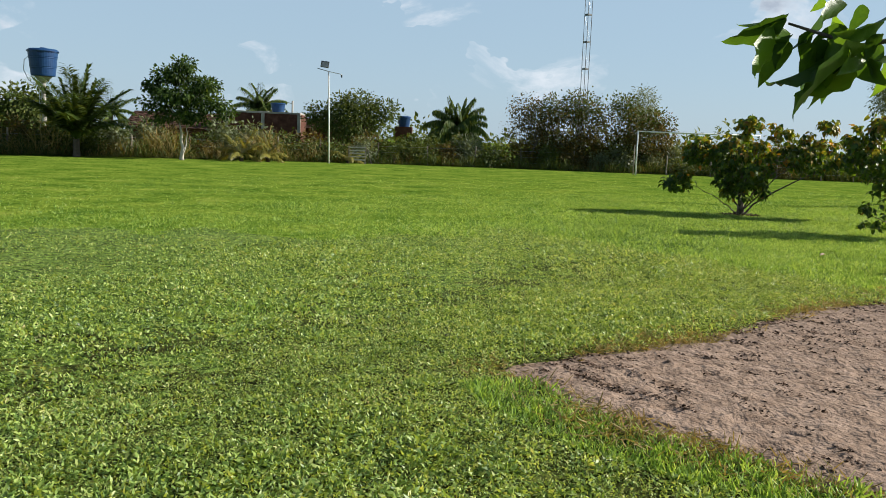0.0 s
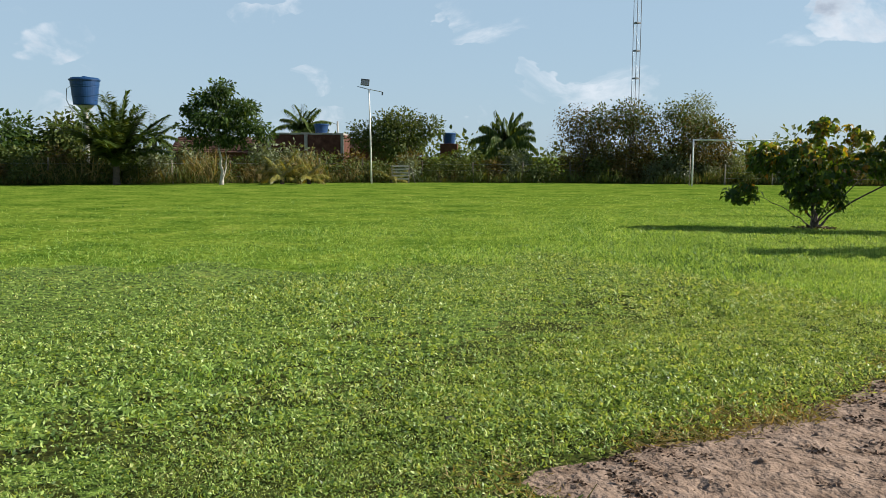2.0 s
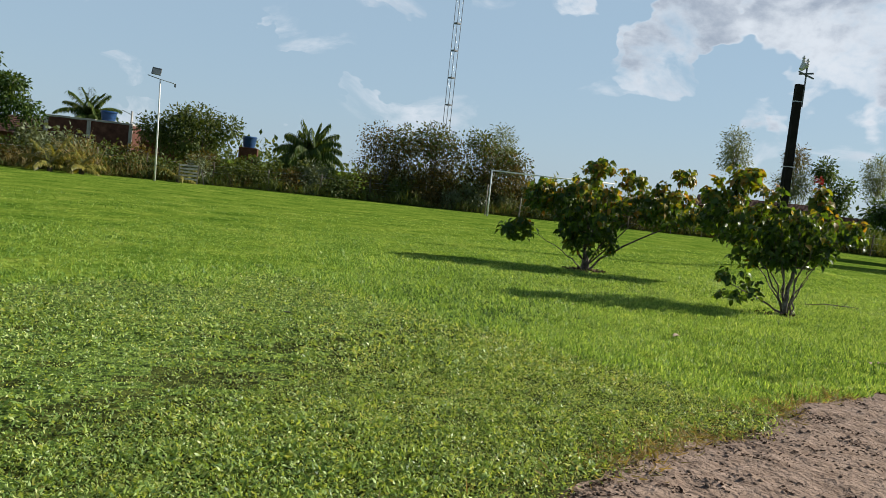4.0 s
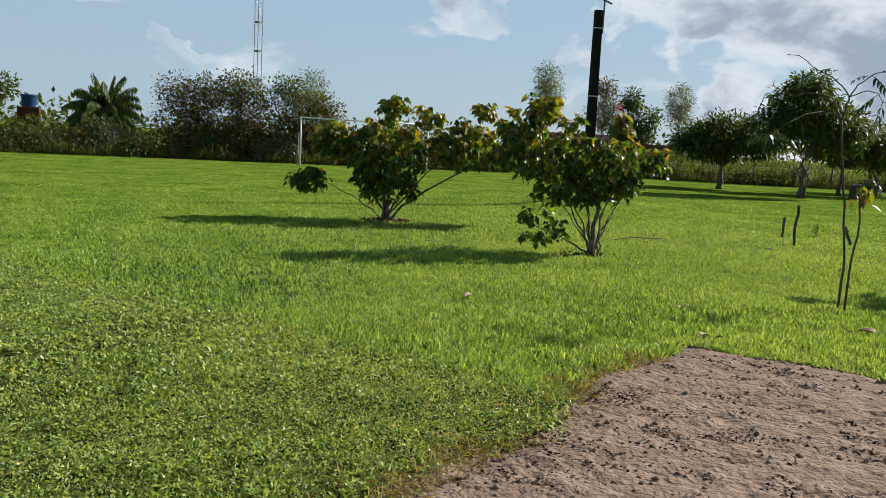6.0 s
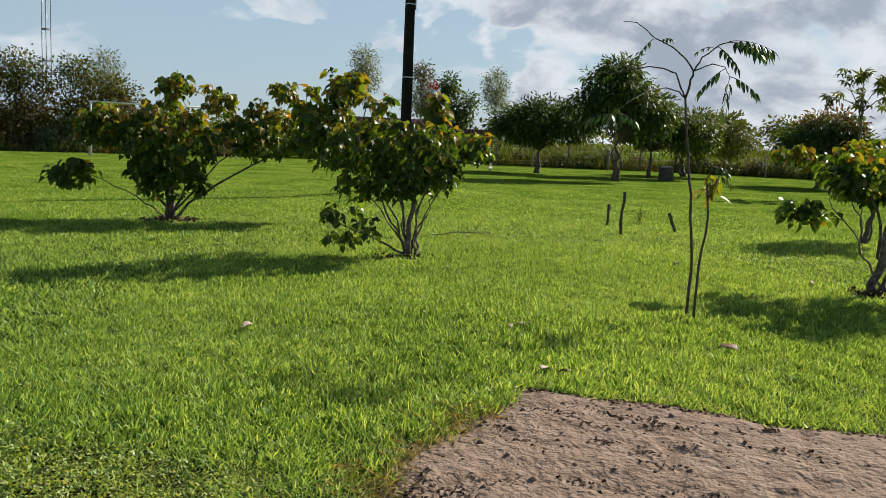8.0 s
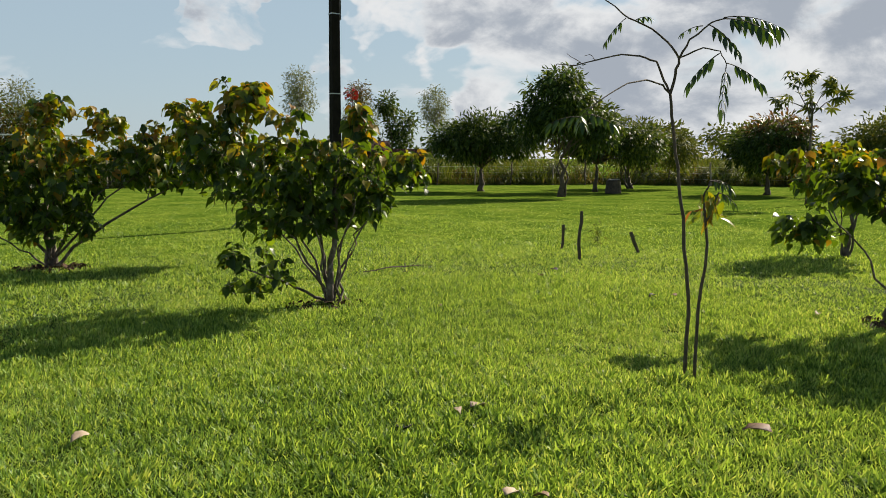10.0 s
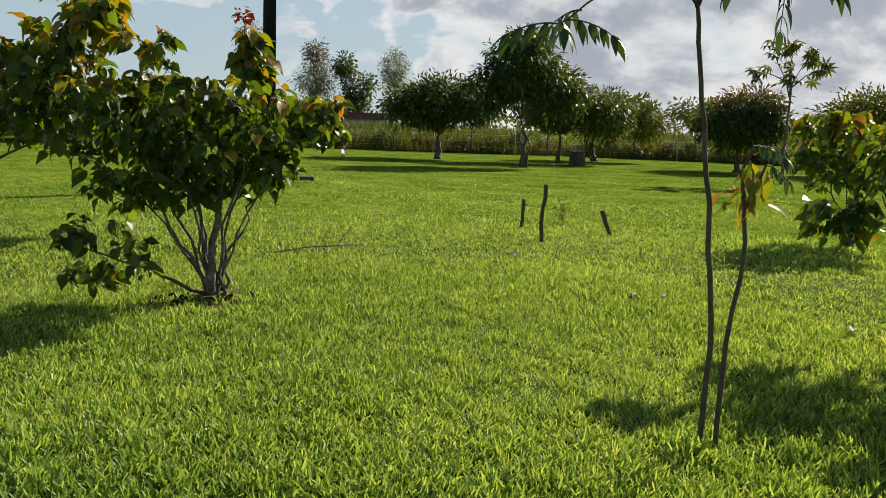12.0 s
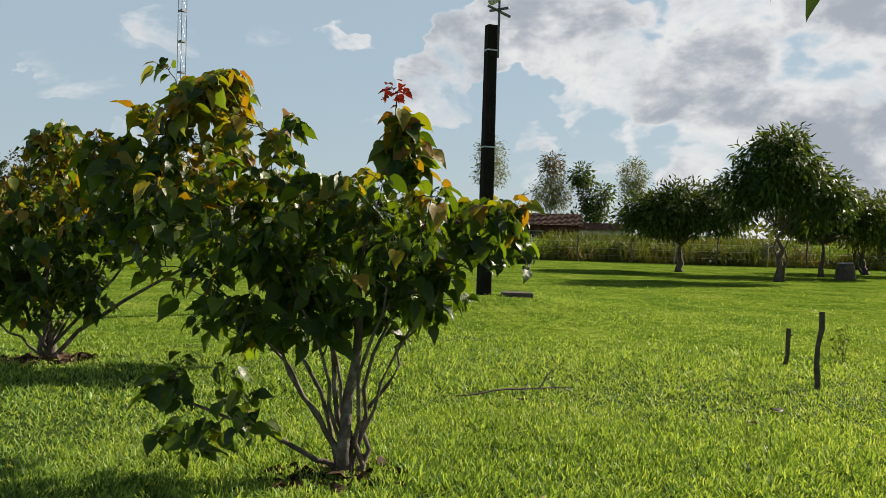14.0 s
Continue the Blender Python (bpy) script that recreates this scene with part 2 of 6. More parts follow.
M_DAMP = material("damp_sand", [(0, (.10, .07, .05)), (.6, (.19, .135, .10)), (1, (.30, .22, .17))], .95, noise_scale=3, bump_amount=0, vary="island", vary_amount=.8, spec=.1)
M_LITTER = material("dead_leaf_litter", [(0, (.03, .02, .013)), (.6, (.085, .05, .03)), (1, (.2, .13, .08))], .8, noise_scale=3, bump_amount=0, vary="island", vary_amount=.8, spec=.15)
M_BARK = material("grey_bark", [(0, (.03, .023, .018)), (.5, (.10, .078, .062)), (1, (.26, .225, .19))], .85, noise_scale=9, bump_amount=1.0, bump_scale=45)
M_DBARK = material("dark_bark", [(0, (.035, .028, .02)), (1, (.12, .09, .065))], .85, noise_scale=8, bump_amount=.9, bump_scale=50)
M_PALE = material("limed_bark", [(0, (.30, .27, .23)), (1, (.55, .51, .45))], .8, noise_scale=6, bump_amount=.6)
M_POLE = material("tarred_pole_wood", [(0, (.007, .006, .005)), (1, (.02, .016, .013))], .85, noise_scale=4, bump_amount=.8, bump_scale=30, spec=.12)
M_STEEL = material("galvanised_steel", [(0, (.30, .31, .32)), (1, (.52, .53, .54))], .45, .7, noise_scale=4, bump_amount=.1)
M_WPAINT = material("chalky_white_paint", [(0, (.55, .54, .50)), (1, (.78, .77, .73))], .6, noise_scale=5, bump_amount=.2)
M_DSTEEL = material("dark_painted_steel", [(0, (.05, .055, .06)), (1, (.12, .125, .13))], .5, .3, noise_scale=5, bump_amount=.1)
M_TANK = material("blue_polyethylene", [(0, (.008, .035, .105)), (1, (.016, .06, .16))], .42, noise_scale=1.5, bump_amount=.1, spec=.3)
M_CONC = material("weathered_concrete", [(0, (.22, .21, .19)), (1, (.42, .40, .36))], .9, noise_scale=3, bump_amount=.7, bump_scale=25)
M_BRICK = material("bare_red_brick", [(0, (.05, .022, .016)), (.6, (.095, .042, .03)), (1, (.15, .075, .055))], .9, noise_scale=2.2, bump_amount=.7, bump_scale=18, spec=.1)
M_TILE = material("clay_roof_tile", [(0, (.04, .024, .019)), (1, (.095, .052, .038))], .9, noise_scale=1.3, bump_amount=.6, bump_scale=12, vary="object", vary_amount=.5, spec=.1)
M_PLASTER = material("limewashed_wall", [(0, (.45, .43, .39)), (1, (.68, .66, .62))], .9, noise_scale=1.2, bump_amount=.3, bump_scale=12)
# near-black that paints the unlit inside of a window onto a solid wall
M_OPENING_SHADE = material("painted_opening_shade", [(0, (.012, .011, .010)), (1, (.03, .027, .024))], .8, noise_scale=2)
M_WOOD = material("weathered_timber", [(0, (.12, .095, .07)), (.6, (.25, .21, .17)), (1, (.38, .34, .29))], .85, noise_scale=5, bump_amount=.6, bump_scale=35)
M_GLASS = material("lamp_glass", [(0, (.18, .19, .2)), (1, (.3, .31, .33))], .12, noise_scale=3, bump_amount=0)
M_INSUL = material("glazed_insulator", [(0, (.35, .34, .32)), (1, (.6, .58, .55))], .25, noise_scale=6, bump_amount=0)


# ---- mesh helpers ----
def link_mesh(name, verts, faces, mats, parent=None, smooth=False, face_mats=None):
    """One mesh object from points and faces (lists, or arrays of triangles and quads)."""
    me = bpy.data.meshes.new(name)
    verts = np.asarray(verts, dtype=np.float32)
    groups = faces if isinstance(faces, list) and faces and isinstance(faces[0], np.ndarray) else None
    if groups is None:
        me.from_pydata(verts.tolist(), [], [tuple(f) for f in faces])
    else:
        loops = np.concatenate([g.ravel() for g in groups]).astype(np.int32)
        sizes = np.concatenate([np.full(len(g), g.shape[1]) for g in groups])
        starts = np.concatenate([[0], np.cumsum(sizes)[:-1]]).astype(np.int32)
        me.vertices.add(len(verts))
        me.vertices.foreach_set("co", verts.ravel())
        me.loops.add(len(loops))
        me.loops.foreach_set("vertex_index", loops)
        me.polygons.add(len(sizes))
        me.polygons.foreach_set("loop_start", starts)
        me.update(calc_edges=True)
        me.validate()
    for m in (mats if isinstance(mats, (list, tuple)) else [mats]):
        me.materials.append(m)
    if face_mats is not None:
        me.polygons.foreach_set("material_index", np.asarray(face_mats, dtype=np.int32))
    if smooth:
        me.polygons.foreach_set("use_smooth", np.ones(len(me.polygons), dtype=bool))
    ob = new(name, me)
    if parent:
        ob.parent = parent
    return ob


def part(name, bm, mat, parent, label=""):
    """Links a bmesh as one mesh under a thing or a part."""
    me = bpy.data.meshes.new(name)
    bm.to_mesh(me)
    bm.free()
    me.materials.append(mat)
    ob = new(name, me)
    ob.parent = parent
    return tagged(ob, label)


def thing(name, place, label, category, group="", turn=0.0):
    ob = new(name)
    ob.empty_display_size = 0.1
    ob.matrix_world = pose(*place, 0, 0, turn)
    return tagged(ob, label, category, group)


def tube(points, radii, sides=6):
    """Points and quads of a tapered tube along points, closed at both ends."""
    pts = [Vector(p) for p in points]
    verts, faces = [], []
    for k, p in enumerate(pts):
        along = (pts[min(k + 1, len(pts) - 1)] - pts[max(k - 1, 0)]).normalized()
        side = along.cross(Vector((0.31, 0.17, 0.94)) if abs(along.z) < 0.9 else Vector((1, 0, 0))).normalized()
        over = along.cross(side)
        for s in range(sides):
            a = 2 * math.pi * s / sides
            verts.append(p + (side * math.cos(a) + over * math.sin(a)) * radii[k])
    for k in range(len(pts) - 1):
        for s in range(sides):
            a, b = k * sides + s, k * sides + (s + 1) % sides
            faces.append((a, b, b + sides, a + sides))
    faces.append(tuple(range(sides))[::-1])
    faces.append(tuple(range((len(pts) - 1) * sides, len(pts) * sides)))
    return verts, faces


def joined(pieces):
    verts, faces = [], []
    for v, f in pieces:
        base = len(verts)
        verts += v
        faces += [tuple(i + base for i in q) for q in f]
    return verts, faces


def box_mesh(bm, size, at=(0, 0, 0), turn=(0, 0, 0), bevel=0.0):
    made = bmesh.ops.create_cube(bm, size=1, matrix=pose(*at, *turn) @ Matrix.Diagonal((*size, 1)))
    if bevel:
        edges = list({e for v in made["verts"] for e in v.link_edges})
        bmesh.ops.bevel(bm, geom=edges, offset=bevel, segments=2, affect="EDGES", profile=0.5)
    return bm


def curve_points(a, b, rng, sag=0.0, wobble=0.05, n=6):
    """A wavering line from a to b that bows upwards by sag."""
    a, b = Vector(a), Vector(b)
    size = (b - a).length
    out = []
    for k in range(n + 1):
        t = k / n
        p = a.lerp(b, t)
        bow = 4 * t * (1 - t)
        p += Vector((rng.uniform(-1, 1), rng.uniform(-1, 1), rng.uniform(-.6, .6))) * wobble * size * (1 if 0 < k < n else 0)
        p.z += sag * bow
        out.append(p)
    return out


# leaf shapes: length along x, width along y, face along z
def leaf_shape(length=1.0, width=0.5, droop=0.2, fold=0.12, stations=3, ripple=0.0):
    """A pointed leaf, folded along its midrib and bent down towards its tip."""
    v, n = [(0, 0, 0)], stations
    for k in range(n):
        x = (.2, .5, .76)[k] if n == 3 else .04 + .92 * k / (n - 1)
        w = width * .5 * (math.sin(math.pi * x ** .8) ** .8) * (1 - .25 * x)
        z = -droop * x * x
        wave = ripple * math.sin(k * 2.3)
        v += [(x, -w, z + fold * w + wave), (x, 0, z), (x, w, z + fold * w - wave)]
    v.append((1.0, 0, -droop * 1.15))
    last = 1 + 3 * n
    f3 = [(0, 1, 2), (0, 2, 3), (last - 3, last, last - 2), (last - 2, last, last - 1)]
    f4 = []
    for k in range(n - 1):
        i = 1 + 3 * k
        f4 += [(i, i + 3, i + 4, i + 1), (i + 1, i + 4, i + 5, i + 2)]
    return np.array(v, dtype=np.float64) * length, np.array(f3), np.array(f4)


def diamond_shape(width=0.4, droop=0.15):
    v = np.array([(0, 0, 0), (.45, -.5 * width, .04), (.45, .5 * width, .04), (1, 0, -droop)], dtype=np.float64)
    return v, np.array([(0, 1, 2), (1, 3, 2)]), np.zeros((0, 4), dtype=int)


OVATE = leaf_shape(1, .80, .42, .5, 5, .055)
SIMPLE = diamond_shape(.56, .2)
NARROW = diamond_shape(.30, .3)


def scatter(shape, places, ways, faces_up, sizes):
    """Points and faces of many leaves of one shape: at places, along ways, with the face turned towards faces_up."""
    v, f3, f4 = shape
    x = ways / np.linalg.norm(ways, axis=1, keepdims=True)
    y = np.cross(faces_up, x)
    y /= np.linalg.norm(y, axis=1, keepdims=True) + 1e-9
    z = np.cross(x, y)
    rot = np.stack([x, y, z], axis=2)
    pts = np.einsum("nij,kj->nki", rot, v) * sizes[:, None, None] + places[:, None, :]
    step = (np.arange(len(places)) * len(v))[:, None, None]
    groups = [(g[None] + step).reshape(-1, g.shape[1]) for g in (f3, f4) if len(g)]
    return pts.reshape(-1, 3), groups


def crown_spots(lobes, count, rng, hollow=0.45):
    """Places for clumps of leaves inside lobes (x, y, z, rx, ry, rz, weight), denser towards the outside."""
    w = np.array([l[6] for l in lobes], dtype=float)
    pick = rng.choice(len(lobes), size=count, p=w / w.sum())
    d = rng.normal(size=(count, 3))
    d /= np.linalg.norm(d, axis=1, keepdims=True)
    r = hollow + (1 - hollow) * rng.random(count) ** 0.6
    r *= 0.86 + 0.2 * rng.random(count)
    lob = np.array([l[:6] for l in lobes])[pick]
    return lob[:, :3] + d * r[:, None] * lob[:, 3:], d


def leaf_cloud(spots, out, per, spread, size, rng, droop=0.5, lift=0.6):
    """Leaves round the spots: places, ways, faces and sizes."""
    n = len(spots) * per
    base = np.repeat(spots, per, axis=0)
    away_ = np.repeat(out, per, axis=0)
    off = np.clip(rng.normal(size=(n, 3)), -1.7, 1.7) * spread
    places = base + off
    ways = off / spread * 0.7 + away_ * 0.7 + rng.normal(size=(n, 3)) * 0.35
    ways[:, 2] -= droop
    ups = rng.normal(size=(n, 3)) * 0.55 + away_ * 0.3
    ups[:, 2] += lift
    sizes = size * rng.uniform(0.55, 1.2, n)
    return places, ways, ups, sizes


def join_groups(many):
    """Joins several (points, face groups) into one."""
    pts, groups, base = [], {}, 0
    for p, gs in many:
        for g in gs:
            groups.setdefault(g.shape[1], []).append(g + base)
        pts.append(p)
        base += len(p)
    return np.concatenate(pts), [np.concatenate(groups[k]) for k in sorted(groups)]


def plant(name, place, label, category, lobes, seed, stems, clumps, per, spread, leaf, shape, mats, bark, stem_radius=0.03, fork=0.35,
          limbs=14, young=0.0, singles=0, single_mats=None, droop=0.5, group="", hollow=0.45, part_names=("trunk", "crown"), limb_sides=5):
    """A shrub or tree: stems from the ground to a fork, limbs on to the clumps, and a crown of many leaves. young: share of the upper
    clumps in the second material; singles: leaves built one by one."""
    rng = np.random.default_rng(seed)
    pr = random.Random(seed)
    root = thing(name, place, label, category, group)
    spots, out = crown_spots(lobes, clumps, rng, hollow)
    spots[:, 2] = np.maximum(spots[:, 2], 0.12)
    if isinstance(stems, int):
        stems = [(pr.uniform(-1, 1) * fork, pr.uniform(-1, 1) * fork, pr.uniform(.7, 1.2) * fork * 1.6) for _ in range(stems)]
    heads = []
    for k, tip in enumerate(stems):
        foot = (pr.uniform(-1, 1) * stem_radius * 1.2 * (len(stems) > 1), pr.uniform(-1, 1) * stem_radius * 1.2 * (len(stems) > 1), -0.04)
        line = curve_points(foot, tip, pr, 0.0, 0.05, 6)
        thick = stem_radius if len(stems) == 1 else stem_radius * (1.75 if k == 0 else pr.uniform(.4, .8))
        rad = [thick * (1.35 if j == 0 else 1.0) * (1 - 0.62 * j / 6) for j in range(7)]
        v, f = tube(line, rad, 8)
        link_mesh(part_names[0] if k == 0 else "stem", v, f, bark, root, True)
        heads.append((line[-1], rad[-1]))
    picks = rng.choice(len(spots), size=min(limbs, len(spots)), replace=False)
    twig = []
    bare = [int(np.argmin(((spots - np.array(hd[0])) ** 2).sum(1))) for hd in heads]
    for k, i in enumerate([*bare, *picks]):
        goal = Vector(spots[i])
        head, r0 = heads[k] if k < len(bare) else min(heads, key=lambda h: (h[0] - goal).length + 0.25 * pr.random())
        line = curve_points(head, goal, pr, 0.06 * (goal - head).length, 0.05, 5)
        rad = [max(r0 * 0.95 * (1 - 0.85 * j / 5), 0.003) for j in range(6)]
        v, f = tube(line, rad, limb_sides)
        if k < 10:
            link_mesh("limb", v, f, bark, root, True)
        else:
            twig.append((v, f))
        for j in range(3):
            near = spots[np.argsort(((spots - np.array(line[3])) ** 2).sum(1))[pr.randrange(0, 9) % len(spots)]]
            twig.append(tube(curve_points(line[2 + j], near, pr, 0.02, 0.07, 3), [rad[2 + j] * 0.7, rad[2 + j] * .5, rad[2 + j] * .4, 0.002], 4))
    if twig:
        v, f = joined(twig)
        tagged(link_mesh("twig_growth", v, f, bark, root, True), kind="stuff")
    if young:
        high = spots[:, 2] + rng.normal(size=len(spots)) * 0.75 * np.std(spots[:, 2]) + 0.25 * np.std(spots[:, 2]) * out[:, 2]
        is_young = high > np.quantile(high, 1 - young)
    else:
        is_young = np.zeros(len(spots), dtype=bool)
    for flag, mat, nm in ((False, mats[0], part_names[1]), (True, mats[-1], "young_leaves")):
        sel = is_young == flag
        if not sel.any():
            continue
        p, w, u, s = leaf_cloud(spots[sel], out[sel], per, spread, leaf, rng, droop)
        p[:, 2] = np.maximum(p[:, 2], 0.05)
        cut = int(singles * sel.mean())
        if cut:
            proto = None
            v, g = scatter(shape, np.zeros((1, 3)), np.array([[1., 0, 0]]), np.array([[0, 0, 1.]]), np.ones(1))
            order = rng.permutation(len(p))[:cut]
            for i in order:
                if proto is None:
                    proto = link_mesh("leaf", v, g, single_mats[1 if flag else 0], root, True)
                    ob = proto
                else:
                    ob = new("leaf", proto.data)
                    ob.parent = root
                x = Vector(w[i]).normalized()
                y = Vector(u[i]).cross(x).normalized()
                z = x.cross(y)
                ob.matrix_local = Matrix.Translation(p[i]) @ Matrix((x, y, z)).transposed().to_4x4() @ Matrix.Scale(s[i] * 1.05, 4)
            keep = np.ones(len(p), dtype=bool)
            keep[order] = False
            p, w, u, s = p[keep], w[keep], u[keep], s[keep]
        v, g = scatter(shape, p, w, u, s)
        crown = link_mesh(nm, v, g, mat, root, shape is OVATE)
        tagged(crown, kind="stuff")
    return root


def aside(az, s, d, z, rs, rd, rz, w):
    """A lobe set s metres to the right and d metres behind as seen along the compass line az; its radii along x and y are mixed alike."""
    a = radians(az)
    c, n = abs(math.cos(a)), abs(math.sin(a))
    return (s * math.cos(a) + d * math.sin(a), -s * math.sin(a) + d * math.cos(a), z, math.hypot(rs * c, rd * n), math.hypot(rs * n, rd * c), rz, w)


# ---- ground ----
def wave_noise(x, y, seed, scale, octaves=4):
    rng = np.random.default_rng(seed)
    out = np.zeros_like(x)
    for o in range(octaves):
        for _ in range(5):
            a = rng.uniform(0, 2 * math.pi)
            k = scale * 1.9 ** o * rng.uniform(.7, 1.3)
            out += np.sin((x * math.cos(a) + y * math.sin(a)) * k + rng.uniform(0, 6.28)) / 5 / 1.75 ** o
    return out


def in_pit(x, y):
    """Along and across the sand pit, in metres from its near corner."""
    dx, dy = x - 0.35, y - 5.62
    return dx * 0.778 + dy * 0.628, dx * 0.628 - dy * 0.778


PIT_LONG, PIT_WIDE = 8.05, 11.0


def ragged(x, y):
    """How far the pit's ragged edge lies outwards of the point; positive inside the sand."""
    u, v = in_pit(x, y)
    e = 0.20 * wave_noise(x, y, 71, 1.9, 4)
    return np.minimum(np.minimum(u, PIT_LONG - u), np.minimum(v, PIT_WIDE - v)) + e - 0.02


def ground_height(x, y):
    near = np.exp(-((x - 4) ** 2 + (y - 10) ** 2) / 900)
    rise = 0.22 * np.exp(-((x - 14.4) ** 2 + (y - 25.6) ** 2) / 5.0)
    return 0.018 * wave_noise(x, y, 5, 1.3, 3) * near + rise


def turf_line(x, y):
    """Positive where the short broad-leaved turf grows, negative in the longer fresh grass."""
    a = 13.9 + .33 * np.minimum(x, 1.2) - np.maximum(x - 1.2, 0) * 1.22 - y
    return a + .5 * np.sin(x * .9) + .35 * np.sin(x * 2.3 + y * 1.7) + .25 * np.sin(y * 3.1 - x * 1.1)


def off_walk(x, y):
    """Metres from the line walked and the ground just before it."""
    ax, ay, bx_, by_ = 0.0, 2.0, 9.2, 14.0
    t = np.clip(((x - ax) * (bx_ - ax) + (y - ay) * (by_ - ay)) / ((bx_ - ax) ** 2 + (by_ - ay) ** 2), 0, 1)
    return np.hypot(x - ax - t * (bx_ - ax), y - ay - t * (by_ - ay))


def in_view(x, y):
    """A wide fan over the ground that the walk looks across."""
    return (y > -.2) & (x > -1.2 - .62 * y) & ((x < 3.0 + 1.0 * y) | (x < 7.5 + 2.3 * (y - 8.5)))


rings = np.concatenate([np.linspace(0, 24, 97)[1:], 24 * 1.13 ** np.arange(1, 44)])
spokes = 160
ang = np.linspace(0, 2 * math.pi, spokes, endpoint=False)
gx = np.concatenate([[4.0], (4 + rings[:, None] * np.cos(ang)).ravel()])
gy = np.concatenate([[10.0], (10 + rings[:, None] * np.sin(ang)).ravel()])
gz = ground_height(gx, gy)
inside = np.clip(ragged(gx, gy) / 0.25, 0, 1)
gz = gz * (1 - inside) - 0.05 * inside
quads = []
k = np.arange(spokes)
tris = np.stack([np.zeros(spokes, int), 1 + k, 1 + (k + 1) % spokes], axis=1)
for r in range(len(rings) - 1):
    a = 1 + r * spokes
    quads.append(np.stack([a + k, a + spokes + k, a + spokes + (k + 1) % spokes, a + (k + 1) % spokes], axis=1))
quads = np.concatenate(quads)
middle = np.concatenate([np.stack([gx, gy], 1)[tris].mean(1), np.stack([gx, gy], 1)[quads].mean(1)])
walked = off_walk(middle[:, 0], middle[:, 1]) + np.random.default_rng(17).normal(size=len(middle)) * .7
turfy = turf_line(middle[:, 0], middle[:, 1]) > -.1
# ground near the walk is coloured darker, as shade in the gaps between blades
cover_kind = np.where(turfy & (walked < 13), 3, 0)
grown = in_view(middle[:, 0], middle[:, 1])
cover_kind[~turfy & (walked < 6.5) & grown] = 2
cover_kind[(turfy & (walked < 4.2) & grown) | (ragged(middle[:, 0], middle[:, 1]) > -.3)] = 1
ground = link_mesh("ground", np.stack([gx, gy, gz], 1), [tris, quads], [M_LAWN, M_SOIL, M_ROOT_SHADE, M_TURF], None, True, cover_kind)
tagged(ground, "level grassy field of green lawn reaching the horizon", "ground", kind="structure")

# sand: trodden, with footprints and small clods
step = 0.036
su, sv = np.meshgrid(np.arange(-0.5, PIT_LONG + 0.5, step), np.arange(-0.5, PIT_WIDE + .5, step), indexing="ij")
sx = 0.35 + su * 0.778 + sv * 0.628
sy = 5.62 + su * 0.628 - sv * 0.778
depth = ragged(sx, sy)
sz = 0.010 * wave_noise(sx, sy, 11, 3.2, 3) + 0.009 * wave_noise(sx, sy, 12, 13, 3) + 0.015 * np.maximum(wave_noise(sx, sy, 13, 24, 3), -.25)
prints = np.random.default_rng(21)
for _ in range(620):
    cu, cv, a = prints.uniform(0, PIT_LONG), prints.uniform(0, PIT_WIDE), prints.uniform(0, 3.14)
    long_, wide = prints.uniform(.045, .12), prints.uniform(.025, .05)
    i0, i1 = max(int((cu + .5 - .3) / step), 0), int((cu + .5 + .3) / step)
    j0, j1 = max(int((cv + .5 - .3) / step), 0), int((cv + .5 + .3) / step)
    du, dv = su[i0:i1, j0:j1] - cu, sv[i0:i1, j0:j1] - cv
    p, q = du * math.cos(a) + dv * math.sin(a), -du * math.sin(a) + dv * math.cos(a)
    rr = (p / long_) ** 2 + (q / wide) ** 2
    sz[i0:i1, j0:j1] += prints.uniform(.006, .017) * (-np.exp(-rr) + 0.55 * np.exp(-(np.sqrt(rr) - 1.5) ** 2 * 3))
lift = np.clip(depth / 0.18, -1, 1)
sz = sz * np.clip(lift, 0.15, 1) + 0.004 + 0.022 * lift - 0.05 * (depth < -0.12)
nu, nv = su.shape
idx = np.arange(nu * nv).reshape(nu, nv)
sq = np.stack([idx[:-1, :-1], idx[1:, :-1], idx[1:, 1:], idx[:-1, 1:]], -1).reshape(-1, 4)
keep = (depth[:-1, :-1] > -0.3).reshape(-1)
sand = link_mesh("sand_pit", np.stack([sx, sy, sz], -1).reshape(-1, 3), [sq[keep]], M_SAND, None, True)
tagged(sand, "pale pinkish sand pit, trodden and full of footprints", "sand pit", kind="structure")


# ---- shrubs in the lawn ----
def heart_leaf():
    """A broad heart-shaped leaf hanging from its stalk: folded along the midrib, wavy at the rim, its tip bent down."""
    rows_ = ((-.07, .16), (.08, .31), (.27, .38), (.47, .33), (.68, .21), (.85, .085))
    v, f4 = [], []
    for k, (x, w) in enumerate(rows_):
        z = -.30 * max(x, 0) ** 2
        wave = .035 * math.sin(k * 2.1)
        v += [(x, -w, z + .30 * w + wave), (max(x, 0) if k == 0 else x, 0, z), (x, w, z + .24 * w - wave)]
    for k in range(len(rows_) - 1):
        i = 3 * k
        f4 += [(i, i + 3, i + 4, i + 1), (i + 1, i + 4, i + 5, i + 2)]
    v.append((1.02, .01, -.36))
    last = len(v) - 1
    return np.array(v, dtype=float), np.array([(last - 3, last, last - 2), (last - 2, last, last - 1)]), np.array(f4)


HEART = heart_leaf()


